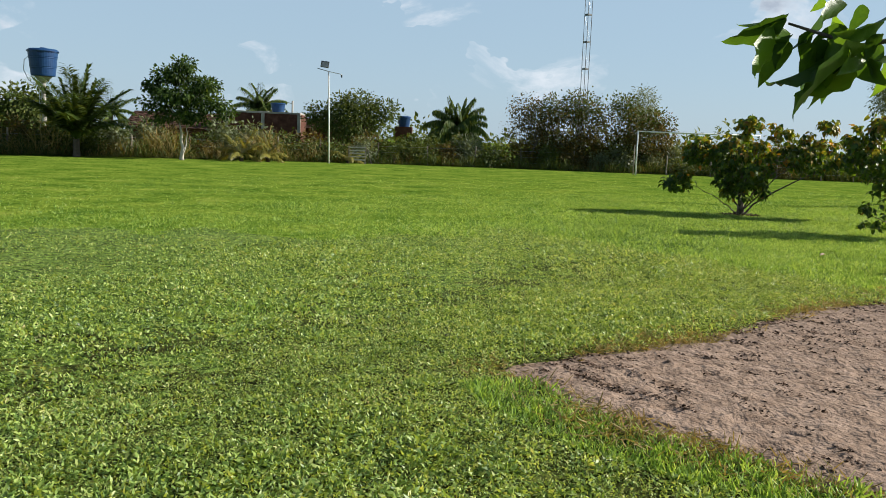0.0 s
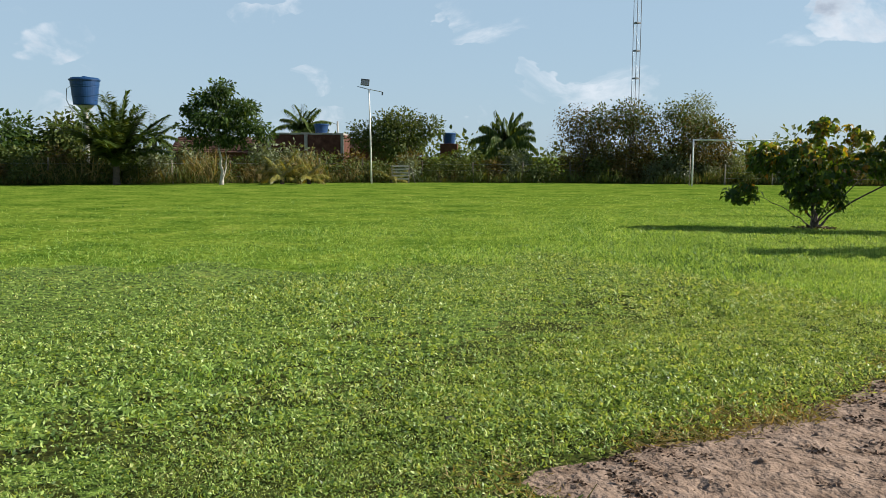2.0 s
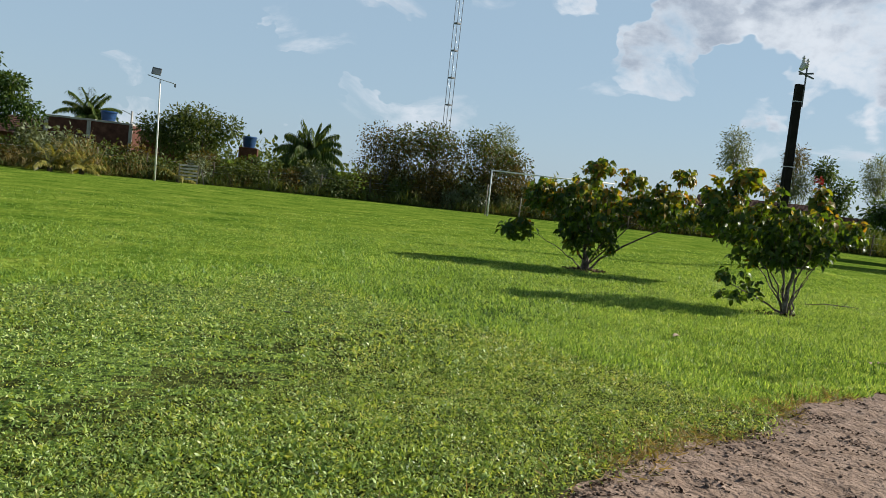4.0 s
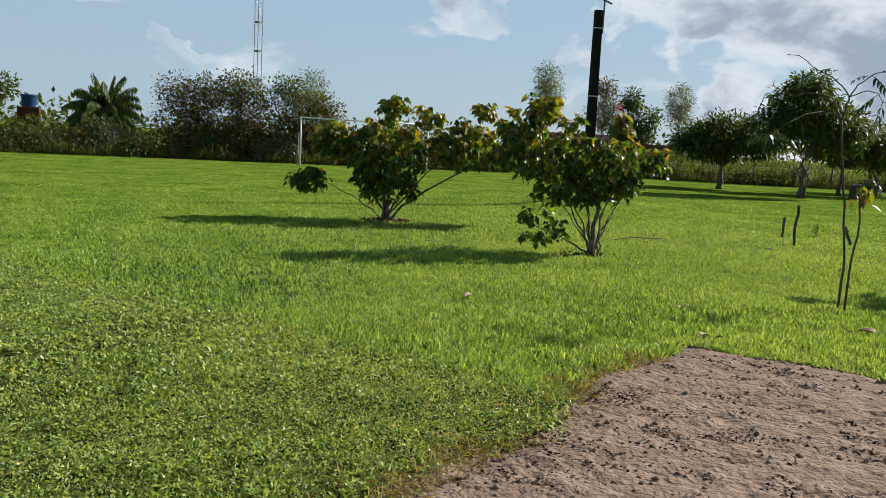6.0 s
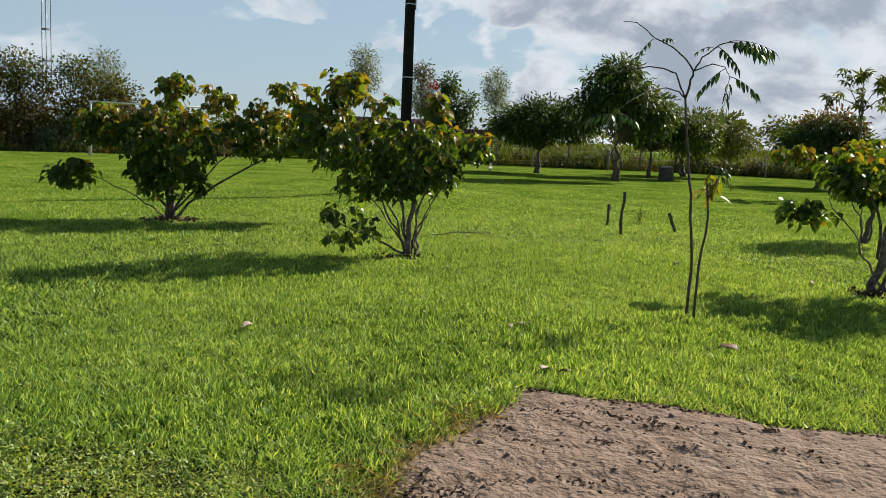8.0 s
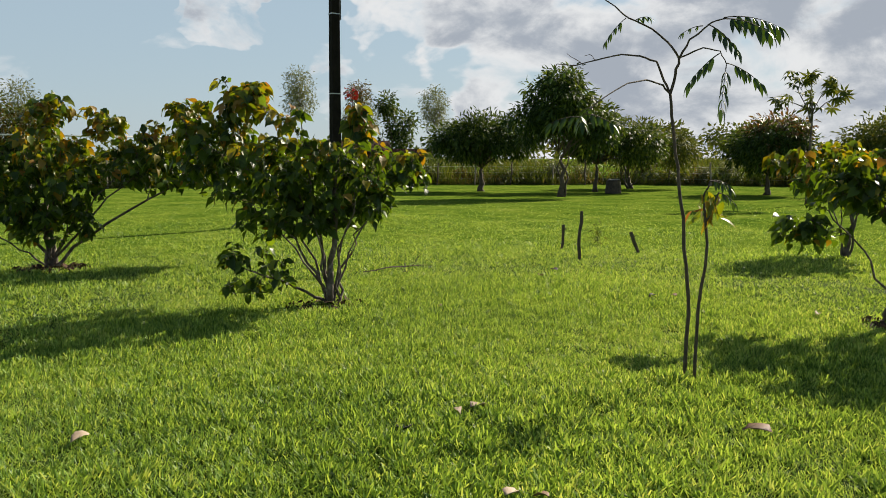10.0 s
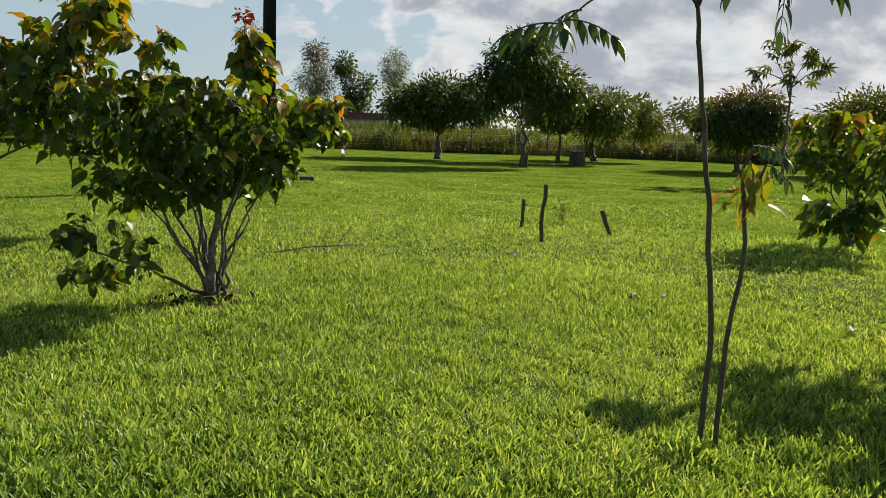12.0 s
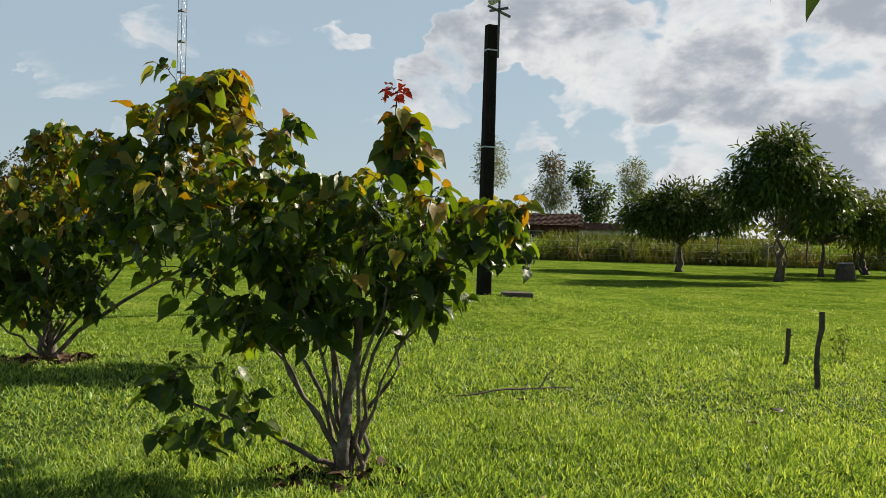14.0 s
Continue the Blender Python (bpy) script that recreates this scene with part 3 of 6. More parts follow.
def lawn_shrub(place, label, lobes, seed, stems, tips, per, leaf, radius, young=.25, singles=0):
    """A shrub that branches from its stems to the tips, each tip with a spray of hanging heart-shaped leaves, yellow and rusty when young."""
    rng, pr = np.random.default_rng(seed), random.Random(seed)
    root = thing("shrub", place, label, "shrub", "shrubs in the lawn")
    nodes = []
    for k, head in enumerate(stems):
        foot = Vector((pr.uniform(-1, 1) * radius * 1.5, pr.uniform(-1, 1) * radius * 1.5, -.04))
        head = Vector(head)
        line = [foot.lerp(head, t) + Vector((pr.uniform(-1, 1), pr.uniform(-1, 1), pr.uniform(-.5, .5))) * .045 * (0 < t < 1) + Vector((head.x, head.y, 0)) * -.5 * t * (1 - t) for t in np.linspace(0, 1, 10)]
        thick = radius * (1.5 if k == 0 else pr.uniform(.42, .8))
        rad = [thick * (1.4 if j == 0 else 1.0) * (1 - .66 * j / 9) for j in range(10)]
        v, f = tube(line, rad, 8)
        link_mesh("trunk" if k == 0 else "stem", v, f, M_BARK, root, True)
        nodes += [(p, r) for p, r in list(zip(line, rad))[3:]]
    spots, _ = crown_spots(lobes, tips, rng, .22)
    spots[:, 2] = np.maximum(spots[:, 2], .14)
    heights = spots[:, 2] + rng.normal(size=tips) * .45 * np.std(spots[:, 2])
    is_young = heights > np.quantile(heights, 1 - young)
    twig, limbs = [], 0
    made = {False: [[], [], [], []], True: [[], [], [], []]}
    for i in np.argsort((spots ** 2).sum(1)):
        goal = Vector(spots[i])
        at, r0 = min(nodes, key=lambda q: (q[0] - goal).length + .7 * max(0, q[0].z - goal.z))
        size = (goal - at).length
        line = curve_points(at, goal, pr, .10 * size, .05, 5)
        r1 = min(r0 * .8, .013)
        rad = [max(r1 * (1 - .75 * j / 5), .0028) for j in range(6)]
        piece = tube(line, rad, 5)
        if size > .3 and limbs < 14:
            link_mesh("limb", *piece, M_BARK, root, True)
            limbs += 1
        else:
            twig.append(piece)
        nodes += [(p, r) for p, r in list(zip(line, rad))[1:5]]
        along = (line[5] - line[3]).normalized()
        side = along.cross(Vector((.2, .1, 1))).normalized()
        over = along.cross(side)
        n = max(4, int(per * pr.uniform(.6, 1.3)))
        for j in range(n):
            t = 5 - 2.6 * (j / n) ** 1.2 * min(1, .35 / max(size, .1))
            p = line[min(int(t), 4)].lerp(line[min(int(t), 4) + 1], t - min(int(t), 4))
            a = j * 2.4 + pr.uniform(-.5, .5)
            stalk = side * math.cos(a) + over * math.sin(a) + along * .5 + Vector((0, 0, .25))
            big = leaf * pr.choice((.55, .75, .9, 1.0, 1.08)) * pr.uniform(.85, 1.1) * (.62 if j < 3 else 1.0)
            base = p + stalk.normalized() * big * pr.uniform(.35, .75)
            if base.z < .1:
                continue
            twig.append(tube([p, base], [.002, .0015], 3))
            flat = Vector((stalk.x, stalk.y, 0)).normalized()
            way = flat * .75 + Vector((pr.gauss(0, .4), pr.gauss(0, .4), (-.05 if j < 2 else -.6) + pr.gauss(0, .4)))
            up = flat * .5 + Vector((pr.gauss(0, .55), pr.gauss(0, .55), .75))
            store = made[bool((is_young[i] and pr.random() < .72) or pr.random() < .06)]
            for box_, value in zip(store, (base, way, up, big)):
                box_.append(value)
    v, f = joined(twig)
    tagged(link_mesh("twig_growth", v, f, M_BARK, root, True), kind="stuff")
    whole = sum(len(m[0]) for m in made.values())
    for flag, (p, w, u, z) in made.items():
        if not p:
            continue
        order = rng.permutation(len(p))
        cut = int(singles * len(p) / whole)
        proto = None
        for i in order[:cut]:
            if proto is None:
                ob = proto = link_mesh("leaf", HEART[0], [HEART[1], HEART[2]], M_YOUNG_O if flag else M_SHRUB_O, root, True)
            else:
                ob = new("leaf", proto.data)
                ob.parent = root
            x = w[i].normalized()
            y = u[i].cross(x).normalized()
            ob.matrix_local = Matrix.Translation(p[i]) @ Matrix((x, y, x.cross(y))).transposed().to_4x4() @ Matrix.Scale(z[i], 4)
        rest = order[cut:]
        if len(rest):
            v, g = scatter(HEART, np.array(p)[rest], np.array(w)[rest], np.array(u)[rest], np.array(z)[rest])
            tagged(link_mesh("young_leaves" if flag else "crown", v, g, M_YOUNG if flag else M_SHRUB, root, True), kind="stuff")
    return root


def heads(az, *tips):
    """Stem tips given as metres aside, height and metres behind along the compass line az."""
    a = radians(az)
    return [(q * math.cos(a) + d * math.sin(a), -q * math.sin(a) + d * math.cos(a), z) for q, z, d in tips]


AZ = 22
shrub_b = lawn_shrub((8.72, 15.72, 0), "leafy shrub with dark green leaves and yellow-orange young tips", [
    aside(AZ, -.15, 0, 1.38, .62, .85, .46, 5), aside(AZ, -.82, 0, 1.42, .48, .75, .56, 4.5), aside(AZ, -.85, -.1, 2.05, .3, .3, .28, 2.6), aside(AZ, -1.25, .0, 1.66, .32, .5, .44, 2.8),
    aside(AZ, .42, 0, 1.42, .38, .6, .36, 2.2), aside(AZ, .84, 0, 1.38, .16, .22, .28, .9), aside(AZ, .24, -.05, 1.86, .16, .15, .24, .9), aside(AZ, -.4, .8, 1.4, .65, .5, .45, 2.6), aside(AZ, -.85, -.1, .38, .48, .3, .30, 1.15),
    aside(AZ, -.2, -.1, .95, .42, .4, .26, 2.2), aside(AZ, .34, .1, 1.02, .32, .35, .24, 1.5), aside(AZ, -.7, .1, .85, .35, .3, .16, .7), aside(AZ, -.45, -.05, 1.85, .2, .3, .2, .8), aside(AZ, -.5, -.2, .45, .2, .2, .14, .3)],
    3, heads(AZ, (.02, 1.45, .0), (.42, 1.6, .1), (-.75, 1.5, .1), (-.4, 1.3, -.25), (.62, 1.3, -.1), (-.2, 1.2, .3), (-.95, .45, -.1), (.2, 1.1, -.3), (-.6, .9, -.15), (.4, .95, .15), (-.9, 1.1, .2), (-.3, 1.6, .1)),
    430, 10, .117, .027, .25, 300)
shrub_a = lawn_shrub((6.95, 20.45, 0), "spreading shrub with drooping dark leaves and yellow tips", [
    aside(AZ, -.1, 0, 1.35, .8, .9, .62, 6), aside(AZ, .0, 0, 2.10, .34, .4, .30, 1.6), aside(AZ, -1.45, -.1, .75, .36, .35, .24, 1.2), aside(AZ, -1.0, .1, 1.45, .5, .45, .42, 2.2),
    aside(AZ, 1.45, .1, 1.5, .8, .7, .5, 5.0), aside(AZ, 2.7, .35, 1.35, .75, .7, .5, 4.0), aside(AZ, 1.8, .1, 2.15, .2, .25, .2, .5), aside(AZ, .72, 0, 1.95, .25, .3, .3, .9), aside(AZ, .0, -.1, .7, .75, .6, .36, 3)],
    5, heads(AZ, (-.1, 1.4, .1), (.3, 1.5, .1), (-.8, 1.2, .1), (1.4, 1.5, .1), (.1, 1.1, -.3), (-1.2, .7, .0), (.9, 1.3, -.1), (-.4, 1.6, .2), (1.0, 1.7, .2), (2.3, 1.4, .3)),
    620, 11, .13, .034, .36, 150)
shrub_c = lawn_shrub((12.55, 11.85, 0), "single-stemmed shrub with wide crown of green and yellowing leaves", [
    aside(46, .5, 0, 1.2, .85, .75, .40, 6), aside(46, -.85, 0, .88, .42, .3, .16, 1.3), aside(46, -.45, 0, 1.32, .42, .35, .25, 1.6), aside(46, .5, 0, 1.75, .65, .4, .24, 2), aside(46, -1.0, 0, 1.5, .25, .3, .12, .5)],
    8, heads(46, (.1, 1.35, 0), (-.6, 1.05, .1), (.6, 1.3, .1), (-.3, 1.4, -.1)), 240, 11, .122, .036, .34, 200)
lawn_shrub((17.6, 15.2, 0), "rounded dark green shrub on the lawn", [(0, 0, 1.3, 1.1, 1.0, .6, 1)], 9, [(.4, .1, 1.2), (-.4, 0, 1.1), (0, -.4, 1.2), (.1, .5, 1.1)], 130, 10, .15, .035, .2)

# a red bract tuft over the first shrub
def red_tuft(parent, at):
    rng = np.random.default_rng(31)
    n = 26
    p = np.array(at) + rng.normal(size=(n, 3)) * .045
    w = rng.normal(size=(n, 3))
    w[:, 2] = np.abs(w[:, 2]) * .3 - .1
    v, g = scatter(OVATE, p, w, rng.normal(size=(n, 3)) * .3 + (0, 0, 1), rng.uniform(.035, .065, n))
    tagged(link_mesh("bract_tuft", v, g, M_RED, parent), "red young bracts at the shoot's tip", kind="stuff")
    v, f = tube([(at[0] - .03, at[1], at[2] - .5), (at[0], at[1], at[2])], [.008, .004], 5)
    link_mesh("shoot", v, f, M_DBARK, parent, True)


red_tuft(shrub_b, (.18, -.13, 2.16))


# ---- the thin sapling with feathered leaves ----
def feathered_leaf(base, way, length, rng, leaflets=7, size=.13):
    """A pinnate leaf: its stalk (points, faces) and its leaflets (places, ways, faces, sizes)."""
    base, way = Vector(base), Vector(way).normalized()
    line = [base + way * length * t + Vector((0, 0, -.35 * length * t * t)) for t in np.linspace(0, 1, 7)]
    stalk = tube(line, [.004, .004, .0035, .003, .003, .002, .002], 4)
    side = way.cross(Vector((0, 0, 1))).normalized()
    places, ways, ups, sizes = [], [], [], []
    for k in range(leaflets):
        t = .25 + .72 * k / (leaflets - 1)
        i = min(int(t * 6), 5)
        p = line[i].lerp(line[i + 1], t * 6 - i)
        for s in (-1, 1):
            w = side * s * .75 + way * .5 + Vector((0, 0, -.95 + rng.uniform(-.25, .25)))
            places.append(p)
            ways.append(w)
            ups.append(Vector((rng.uniform(-.3, .3), rng.uniform(-.3, .3), 1)) + side * s * .3)
            sizes.append(size * rng.uniform(.75, 1.15))
    places.append(line[-1])
    ways.append(way + Vector((0, 0, -.8)))
    ups.append(Vector((0, 0, 1)))
    sizes.append(size)
    return stalk, np.array(places), np.array(ways), np.array(ups), np.array(sizes)


M_FEATHER = material("sapling_leaflet", [(0, (.016, .04, .012)), (1, (.04, .085, .02))], .4, noise_scale=9, bump_amount=.2, vary="object", through_light=.25)


def sapling(place):
    root = thing("sapling", place, "thin bare-stemmed sapling with a few feathered leaves on top", "sapling")
    pr = random.Random(4)
    a = radians(50)
    right = Vector((math.cos(a), -math.sin(a), 0))
    ahead = Vector((math.sin(a), math.cos(a), 0))

    def spot(s, z, d=0.0):
        return right * s + ahead * d + Vector((0, 0, z))

    def limb(name, pts, r0, r1, sides=7):
        line = []
        for p, q in zip(pts[:-1], pts[1:]):
            line += [p.lerp(q, t) + Vector((pr.uniform(-1, 1), pr.uniform(-1, 1), 0)) * .006 for t in (0, .33, .66)]
        line.append(pts[-1])
        n = len(line)
        v, f = tube(line, [r0 + (r1 - r0) * k / (n - 1) for k in range(n)], sides)
        return link_mesh(name, v, f, M_DBARK, root, True)

    limb("stem", [spot(0, -.03), spot(.02, .45), spot(-.01, .8), spot(-.04, 1.12), spot(-.09, 1.47), spot(-.13, 1.75), spot(-.15, 1.97)], .014, .010)
    limb("stem", [spot(.07, -.03, -.03), spot(.08, .5, -.03), spot(.13, .95, -.03), spot(.10, 1.16, -.03)], .0125, .009)
    limb("branch", [spot(.10, 1.15, -.03), spot(.09, 1.26), spot(.13, 1.38)], .010, .005)
    limb("branch", [spot(.11, 1.10, -.03), spot(.17, 1.22), spot(.19, 1.30)], .009, .005)
    limb("branch", [spot(-.15, 1.97), spot(-.19, 2.06), spot(-.25, 2.19), spot(-.36, 2.23), spot(-.49, 2.245), spot(-.66, 2.21), spot(-.80, 2.175), spot(-.93, 2.19)], .009, .003)
    limb("branch", [spot(-.15, 1.97), spot(-.20, 2.02, -.12), spot(-.30, 2.04, -.32), spot(-.42, 2.0, -.56), spot(-.54, 1.90, -.80), spot(-.66, 1.77, -1.0)], .007, .003)
    limb("branch", [spot(-.15, 1.97), spot(-.12, 2.10), spot(-.10, 2.21)], .011, .009)
    limb("branch", [spot(-.10, 2.21), spot(-.18, 2.32), spot(-.28, 2.41), spot(-.45, 2.49), spot(-.54, 2.57), spot(-.62, 2.63), spot(-.74, 2.64)], .008, .003)
    limb("branch", [spot(-.10, 2.21), spot(-.03, 2.33), spot(.10, 2.44), spot(.20, 2.47)], .008, .004)
    limb("branch", [spot(-.10, 2.21), spot(.05, 2.275), spot(.17, 2.25), spot(.21, 2.16)], .006, .003)
    limb("twig", [spot(-.66, 2.21), spot(-.70, 2.25), spot(-.74, 2.24)], .003, .002, 4)
    limb("twig", [spot(-.74, 2.18), spot(-.80, 2.22), spot(-.86, 2.26)], .003, .002, 4)
    leaves = [((.18, 2.47), (.9, .1, .15), .36, 8, .12), ((.16, 2.46), (.75, -.5, .0), .34, 8, .12), ((.20, 2.46), (.8, .4, .1), .34, 8, .12), ((.08, 2.43), (.35, -.3, -.2), .26, 7, .11),
              ((.05, 2.42), (-.5, .2, .05), .14, 5, .06), ((.17, 2.24), (-.5, -.1, -.3), .24, 7, .105), ((.21, 2.17), (-.1, -.4, -.7), .26, 8, .11), ((.21, 2.17), (.6, .1, -.15), .24, 7, .105),
              ((-.46, 2.49), (-.3, .1, -.2), .17, 6, .07), ((-.40, 2.47), (.35, -.2, .2), .12, 4, .06), ((-.80, 2.18), (-.5, .3, -.1), .10, 3, .05), ((-.93, 2.19), (-.4, .1, -.7), .08, 3, .05),
              
              ((.13, 1.38), (.6, .2, .1), .13, 5, .08), ((.13, 1.38), (.7, -.3, .0), .14, 5, .08), ((.19, 1.30), (.4, .2, -.1), .12, 5, .08)]
    low = [((-.66, 1.77, -1.0), (-.7, -.1, .1), .18, 6, .105), ((-.66, 1.77, -1.0), (.1, -.7, .1), .17, 6, .105), ((-.60, 1.83, -.9), (-.5, .6, .1), .18, 6, .105), ((-.64, 1.79, -.96), (.5, -.1, .0), .16, 6, .10)]
    leaves = [(q, *rest) if len(q) == 3 else ((*q, 0.0), *rest) for q, *rest in leaves + low]
    proto = None
    wide = leaf_shape(1, .33, .3, .3, 7)
    v, g = scatter(wide, np.zeros((1, 3)), np.array([[1., 0, 0]]), np.array([[0, 0, 1.]]), np.ones(1))
    for (s, z, d), (wr, wa, wz), length, count, size in leaves:
        stalk, p, w, u, sz_ = feathered_leaf(spot(s, z, d), right * wr + ahead * wa + Vector((0, 0, wz)), length, pr, max(3, count - 2), size * .92)
        st = link_mesh("leaf_stalk", stalk[0], stalk[1], M_DBARK, root)
        for i in range(len(p)):
            if proto is None:
                ob = proto = link_mesh("leaflet", v, g, M_FEATHER, st, True)
            else:
                ob = new("leaflet", proto.data)
                ob.parent = st
            x = Vector(w[i]).normalized()
            y = Vector(u[i]).cross(x).normalized()
            ob.matrix_local = Matrix.Translation(p[i]) @ Matrix((x, y, x.cross(y))).transposed().to_4x4() @ Matrix.Scale(sz_[i], 4)
    # a tuft of yellowish hanging leaves low on the second stem
    rng = np.random.default_rng(14)
    n = 26
    p = np.array(spot(.15, 1.22)) + rng.normal(size=(n, 3)) * (.05, .05, .06)
    w = rng.normal(size=(n, 3)) * .6
    w[:, 2] -= .9
    vv, gg = scatter(wide, p, w, rng.normal(size=(n, 3)) + (0, 0, .6), rng.uniform(.09, .16, n))
    tagged(link_mesh("leaf_tuft", vv, gg, M_YOUNG, root), "tuft of yellowish hanging leaves")
    return root


sapling((9.37, 11.76, 0))


# ---- the tree beside the start, of which one limb hangs into view ----
def start_tree():
    root = thing("tree", (3.3, 1.7, 0), "young tree with one low limb of large translucent green leaves", "tree")
    pr = random.Random(12)
    rng = np.random.default_rng(12)
    v, f = tube(curve_points((0, 0, -.05), (-.15, .1, 2.3), pr, 0, .02, 6), [.09, .075, .07, .065, .06, .055, .05], 10)
    link_mesh("trunk", v, f, M_BARK, root, True)
    tip, elbow = Vector((-2.532, 0.44, 1.811)), Vector((-2.385, 0.386, 1.758))
    line = curve_points((-.13, .09, 2.0), elbow, pr, .10, .012, 6) + curve_points(elbow, tip, pr, 0, .02, 3)[1:]
    v, f = tube(line, [.011 - .0009 * k for k in range(10)], 6)
    link_mesh("limb", v, f, M_DBARK, root, True)
    big = leaf_shape(1, .47, .22, .55, 9, .03)
    mat = material("large_thin_leaf", [(0, (.018, .05, .01)), (.5, (.05, .11, .014)), (1, (.11, .21, .022))], .38, noise_scale=6, bump_amount=.15, vary="object", vary_amount=.8, through_light=.48)
    v, g = scatter(big, np.zeros((1, 3)), np.array([[1., 0, 0]]), np.array([[0, 0, 1.]]), np.ones(1))
    proto = None
    # the spray at the limb's end: where each leaf joins it and where its tip hangs
    hanging = [
        ((-2.547, 0.415, 1.827), (-2.665, 0.474, 1.746)),
        ((-2.538, 0.425, 1.832), (-2.632, 0.474, 1.785)),
        ((-2.519, 0.452, 1.789), (-2.67, 0.361, 1.681)),
        ((-2.548, 0.4, 1.766), (-2.557, 0.518, 1.689)),
        ((-2.529, 0.417, 1.782), (-2.592, 0.374, 1.711)),
        ((-2.419, 0.454, 1.773), (-2.523, 0.415, 1.646)),
        ((-2.401, 0.431, 1.754), (-2.463, 0.392, 1.64)),
        ((-2.392, 0.408, 1.729), (-2.528, 0.337, 1.599)),
        ((-2.482, 0.438, 1.795), (-2.477, 0.491, 1.739)),
        ((-2.411, 0.395, 1.799), (-2.466, 0.448, 1.783)),
        ((-2.387, 0.405, 1.762), (-2.442, 0.27, 1.695)),
        ((-2.35, 0.396, 1.776), (-2.348, 0.367, 1.684)),
        ((-2.352, 0.34, 1.819), (-2.468, 0.267, 1.747)),
        ((-2.405, 0.421, 1.856), (-2.496, 0.385, 1.822)),
        ((-2.457, 0.425, 1.866), (-2.461, 0.473, 1.849)),
        ((-2.43, 0.422, 1.814), (-2.414, 0.474, 1.782)),
        ((-2.391, 0.364, 1.846), (-2.386, 0.428, 1.799)),
        ((-2.315, 0.346, 1.759), (-2.298, 0.437, 1.657)),
        ((-2.292, 0.376, 1.813), (-2.363, 0.241, 1.698)),
        ((-2.363, 0.332, 1.78), (-2.413, 0.294, 1.725)),
    ]
    for k in range(24):
        t = .3 + .64 * rng.random()
        at = line[int(t * 9)] + Vector(rng.normal(size=3)) * .04
        hanging.append((tuple(at), tuple(at + Vector((rng.normal() * .10, rng.normal() * .10, -.12)))))
    for at, to in hanging:
        at, to = Vector(at), Vector(to)
        x = (to - at).normalized()
        y = Vector(rng.normal(size=3) + (.3, .2, .5)).cross(x).normalized()
        if proto is None:
            ob = proto = link_mesh("leaf", v, g, mat, root, True)
        else:
            ob = new("leaf", proto.data)
            ob.parent = root
        ob.matrix_local = Matrix.Translation(at) @ Matrix((x, y, x.cross(y))).transposed().to_4x4() @ Matrix.Scale((to - at).length, 4)


start_tree()

# ---- mango trees beyond the shrubs ----
TREE = dict(category="tree", shape=NARROW, bark=M_DBARK)
plant("mango_tree", (28.6, 33.3, 0), "round-crowned mango tree with dark drooping leaves", lobes=[(-.1, .1, 3.55, 1.55, 1.55, 1.25, 6), (-1.1, .9, 2.9, .9, .9, .8, 1.6), (1.05, -.9, 2.7, .85, .85, 1.0, 2), (0, 0, 4.5, .9, .9, .55, 2)],
      seed=21, stems=[(.03, .02, 1.7), (-.15, .12, 1.8), (.2, -.1, 1.6)], clumps=290, per=30, spread=.17, leaf=0.28, stem_radius=.075, limbs=26, mats=(M_MANGO,), droop=.9, hollow=.3, **TREE)
plant("mango_tree", (29.2, 39.4, 0), "low spreading dark green mango tree", lobes=[(0, 0, 2.45, 1.9, 1.9, 1.0, 5), (-1.0, .8, 2.2, 1.2, 1.2, .8, 2), (1.3, -1.0, 2.5, 1.1, 1.1, .9, 2)],
      seed=22, stems=[(.05, 0, 1.1)], clumps=330, per=28, spread=.19, leaf=0.28, stem_radius=.15, limbs=18, mats=(M_MANGO,), droop=.6, hollow=.4, **TREE)
plant("mango_tree", (33.6, 36.4, 0), "mango tree with yellowish new leaves on its top", lobes=[(0, 0, 2.75, 1.7, 1.7, 1.15, 5), (1.6, -1.3, 2.2, 1.1, 1.1, .9, 2), (-.4, .3, 3.6, .9, .9, .5, 1.5)],
      seed=23, stems=[(.05, 0, 1.3)], clumps=300, per=28, spread=.19, leaf=0.28, stem_radius=.12, limbs=18, mats=(M_MANGO, M_BUSH), young=.2, droop=.7, hollow=.3, **TREE)
plant("mango_tree", (38.2, 38.4, 0), "half-shaded tree with thin airy green crown", lobes=[(0, 0, 2.3, 1.6, 1.6, 1.1, 4), (1.7, -1.6, 2.0, 1.2, 1.2, .9, 2)],
      seed=24, stems=3, clumps=280, per=22, spread=.22, leaf=0.26, stem_radius=.09, limbs=18, mats=(M_BUSH,), fork=.5, **TREE)
plant("mango_tree", (37.5, 30.0, 0), "broad dark mango tree with rusty red young leaves on top", lobes=[(0, 0, 2.0, 1.9, 1.9, 1.05, 6), (.3, -.3, 2.8, 1.2, 1.2, .5, 2)],
      seed=25, stems=[(0, 0, .9)], clumps=420, per=28, spread=.19, leaf=0.26, stem_radius=.14, limbs=16, mats=(M_MANGO, M_RUST), young=.22, droop=.6, hollow=.4, **TREE)
plant("mango_tree", (40.5, 26.2, 0), "full green mango tree near the wire fence", lobes=[(0, 0, 2.2, 2.0, 2.0, 1.2, 6), (1.6, -2.0, 2.0, 1.6, 1.6, 1.0, 3)],
      seed=26, stems=[(0, 0, .9)], clumps=420, per=28, spread=.2, leaf=0.26, stem_radius=.14, limbs=14, mats=(M_BUSH,), droop=.6, hollow=.4, **TREE)


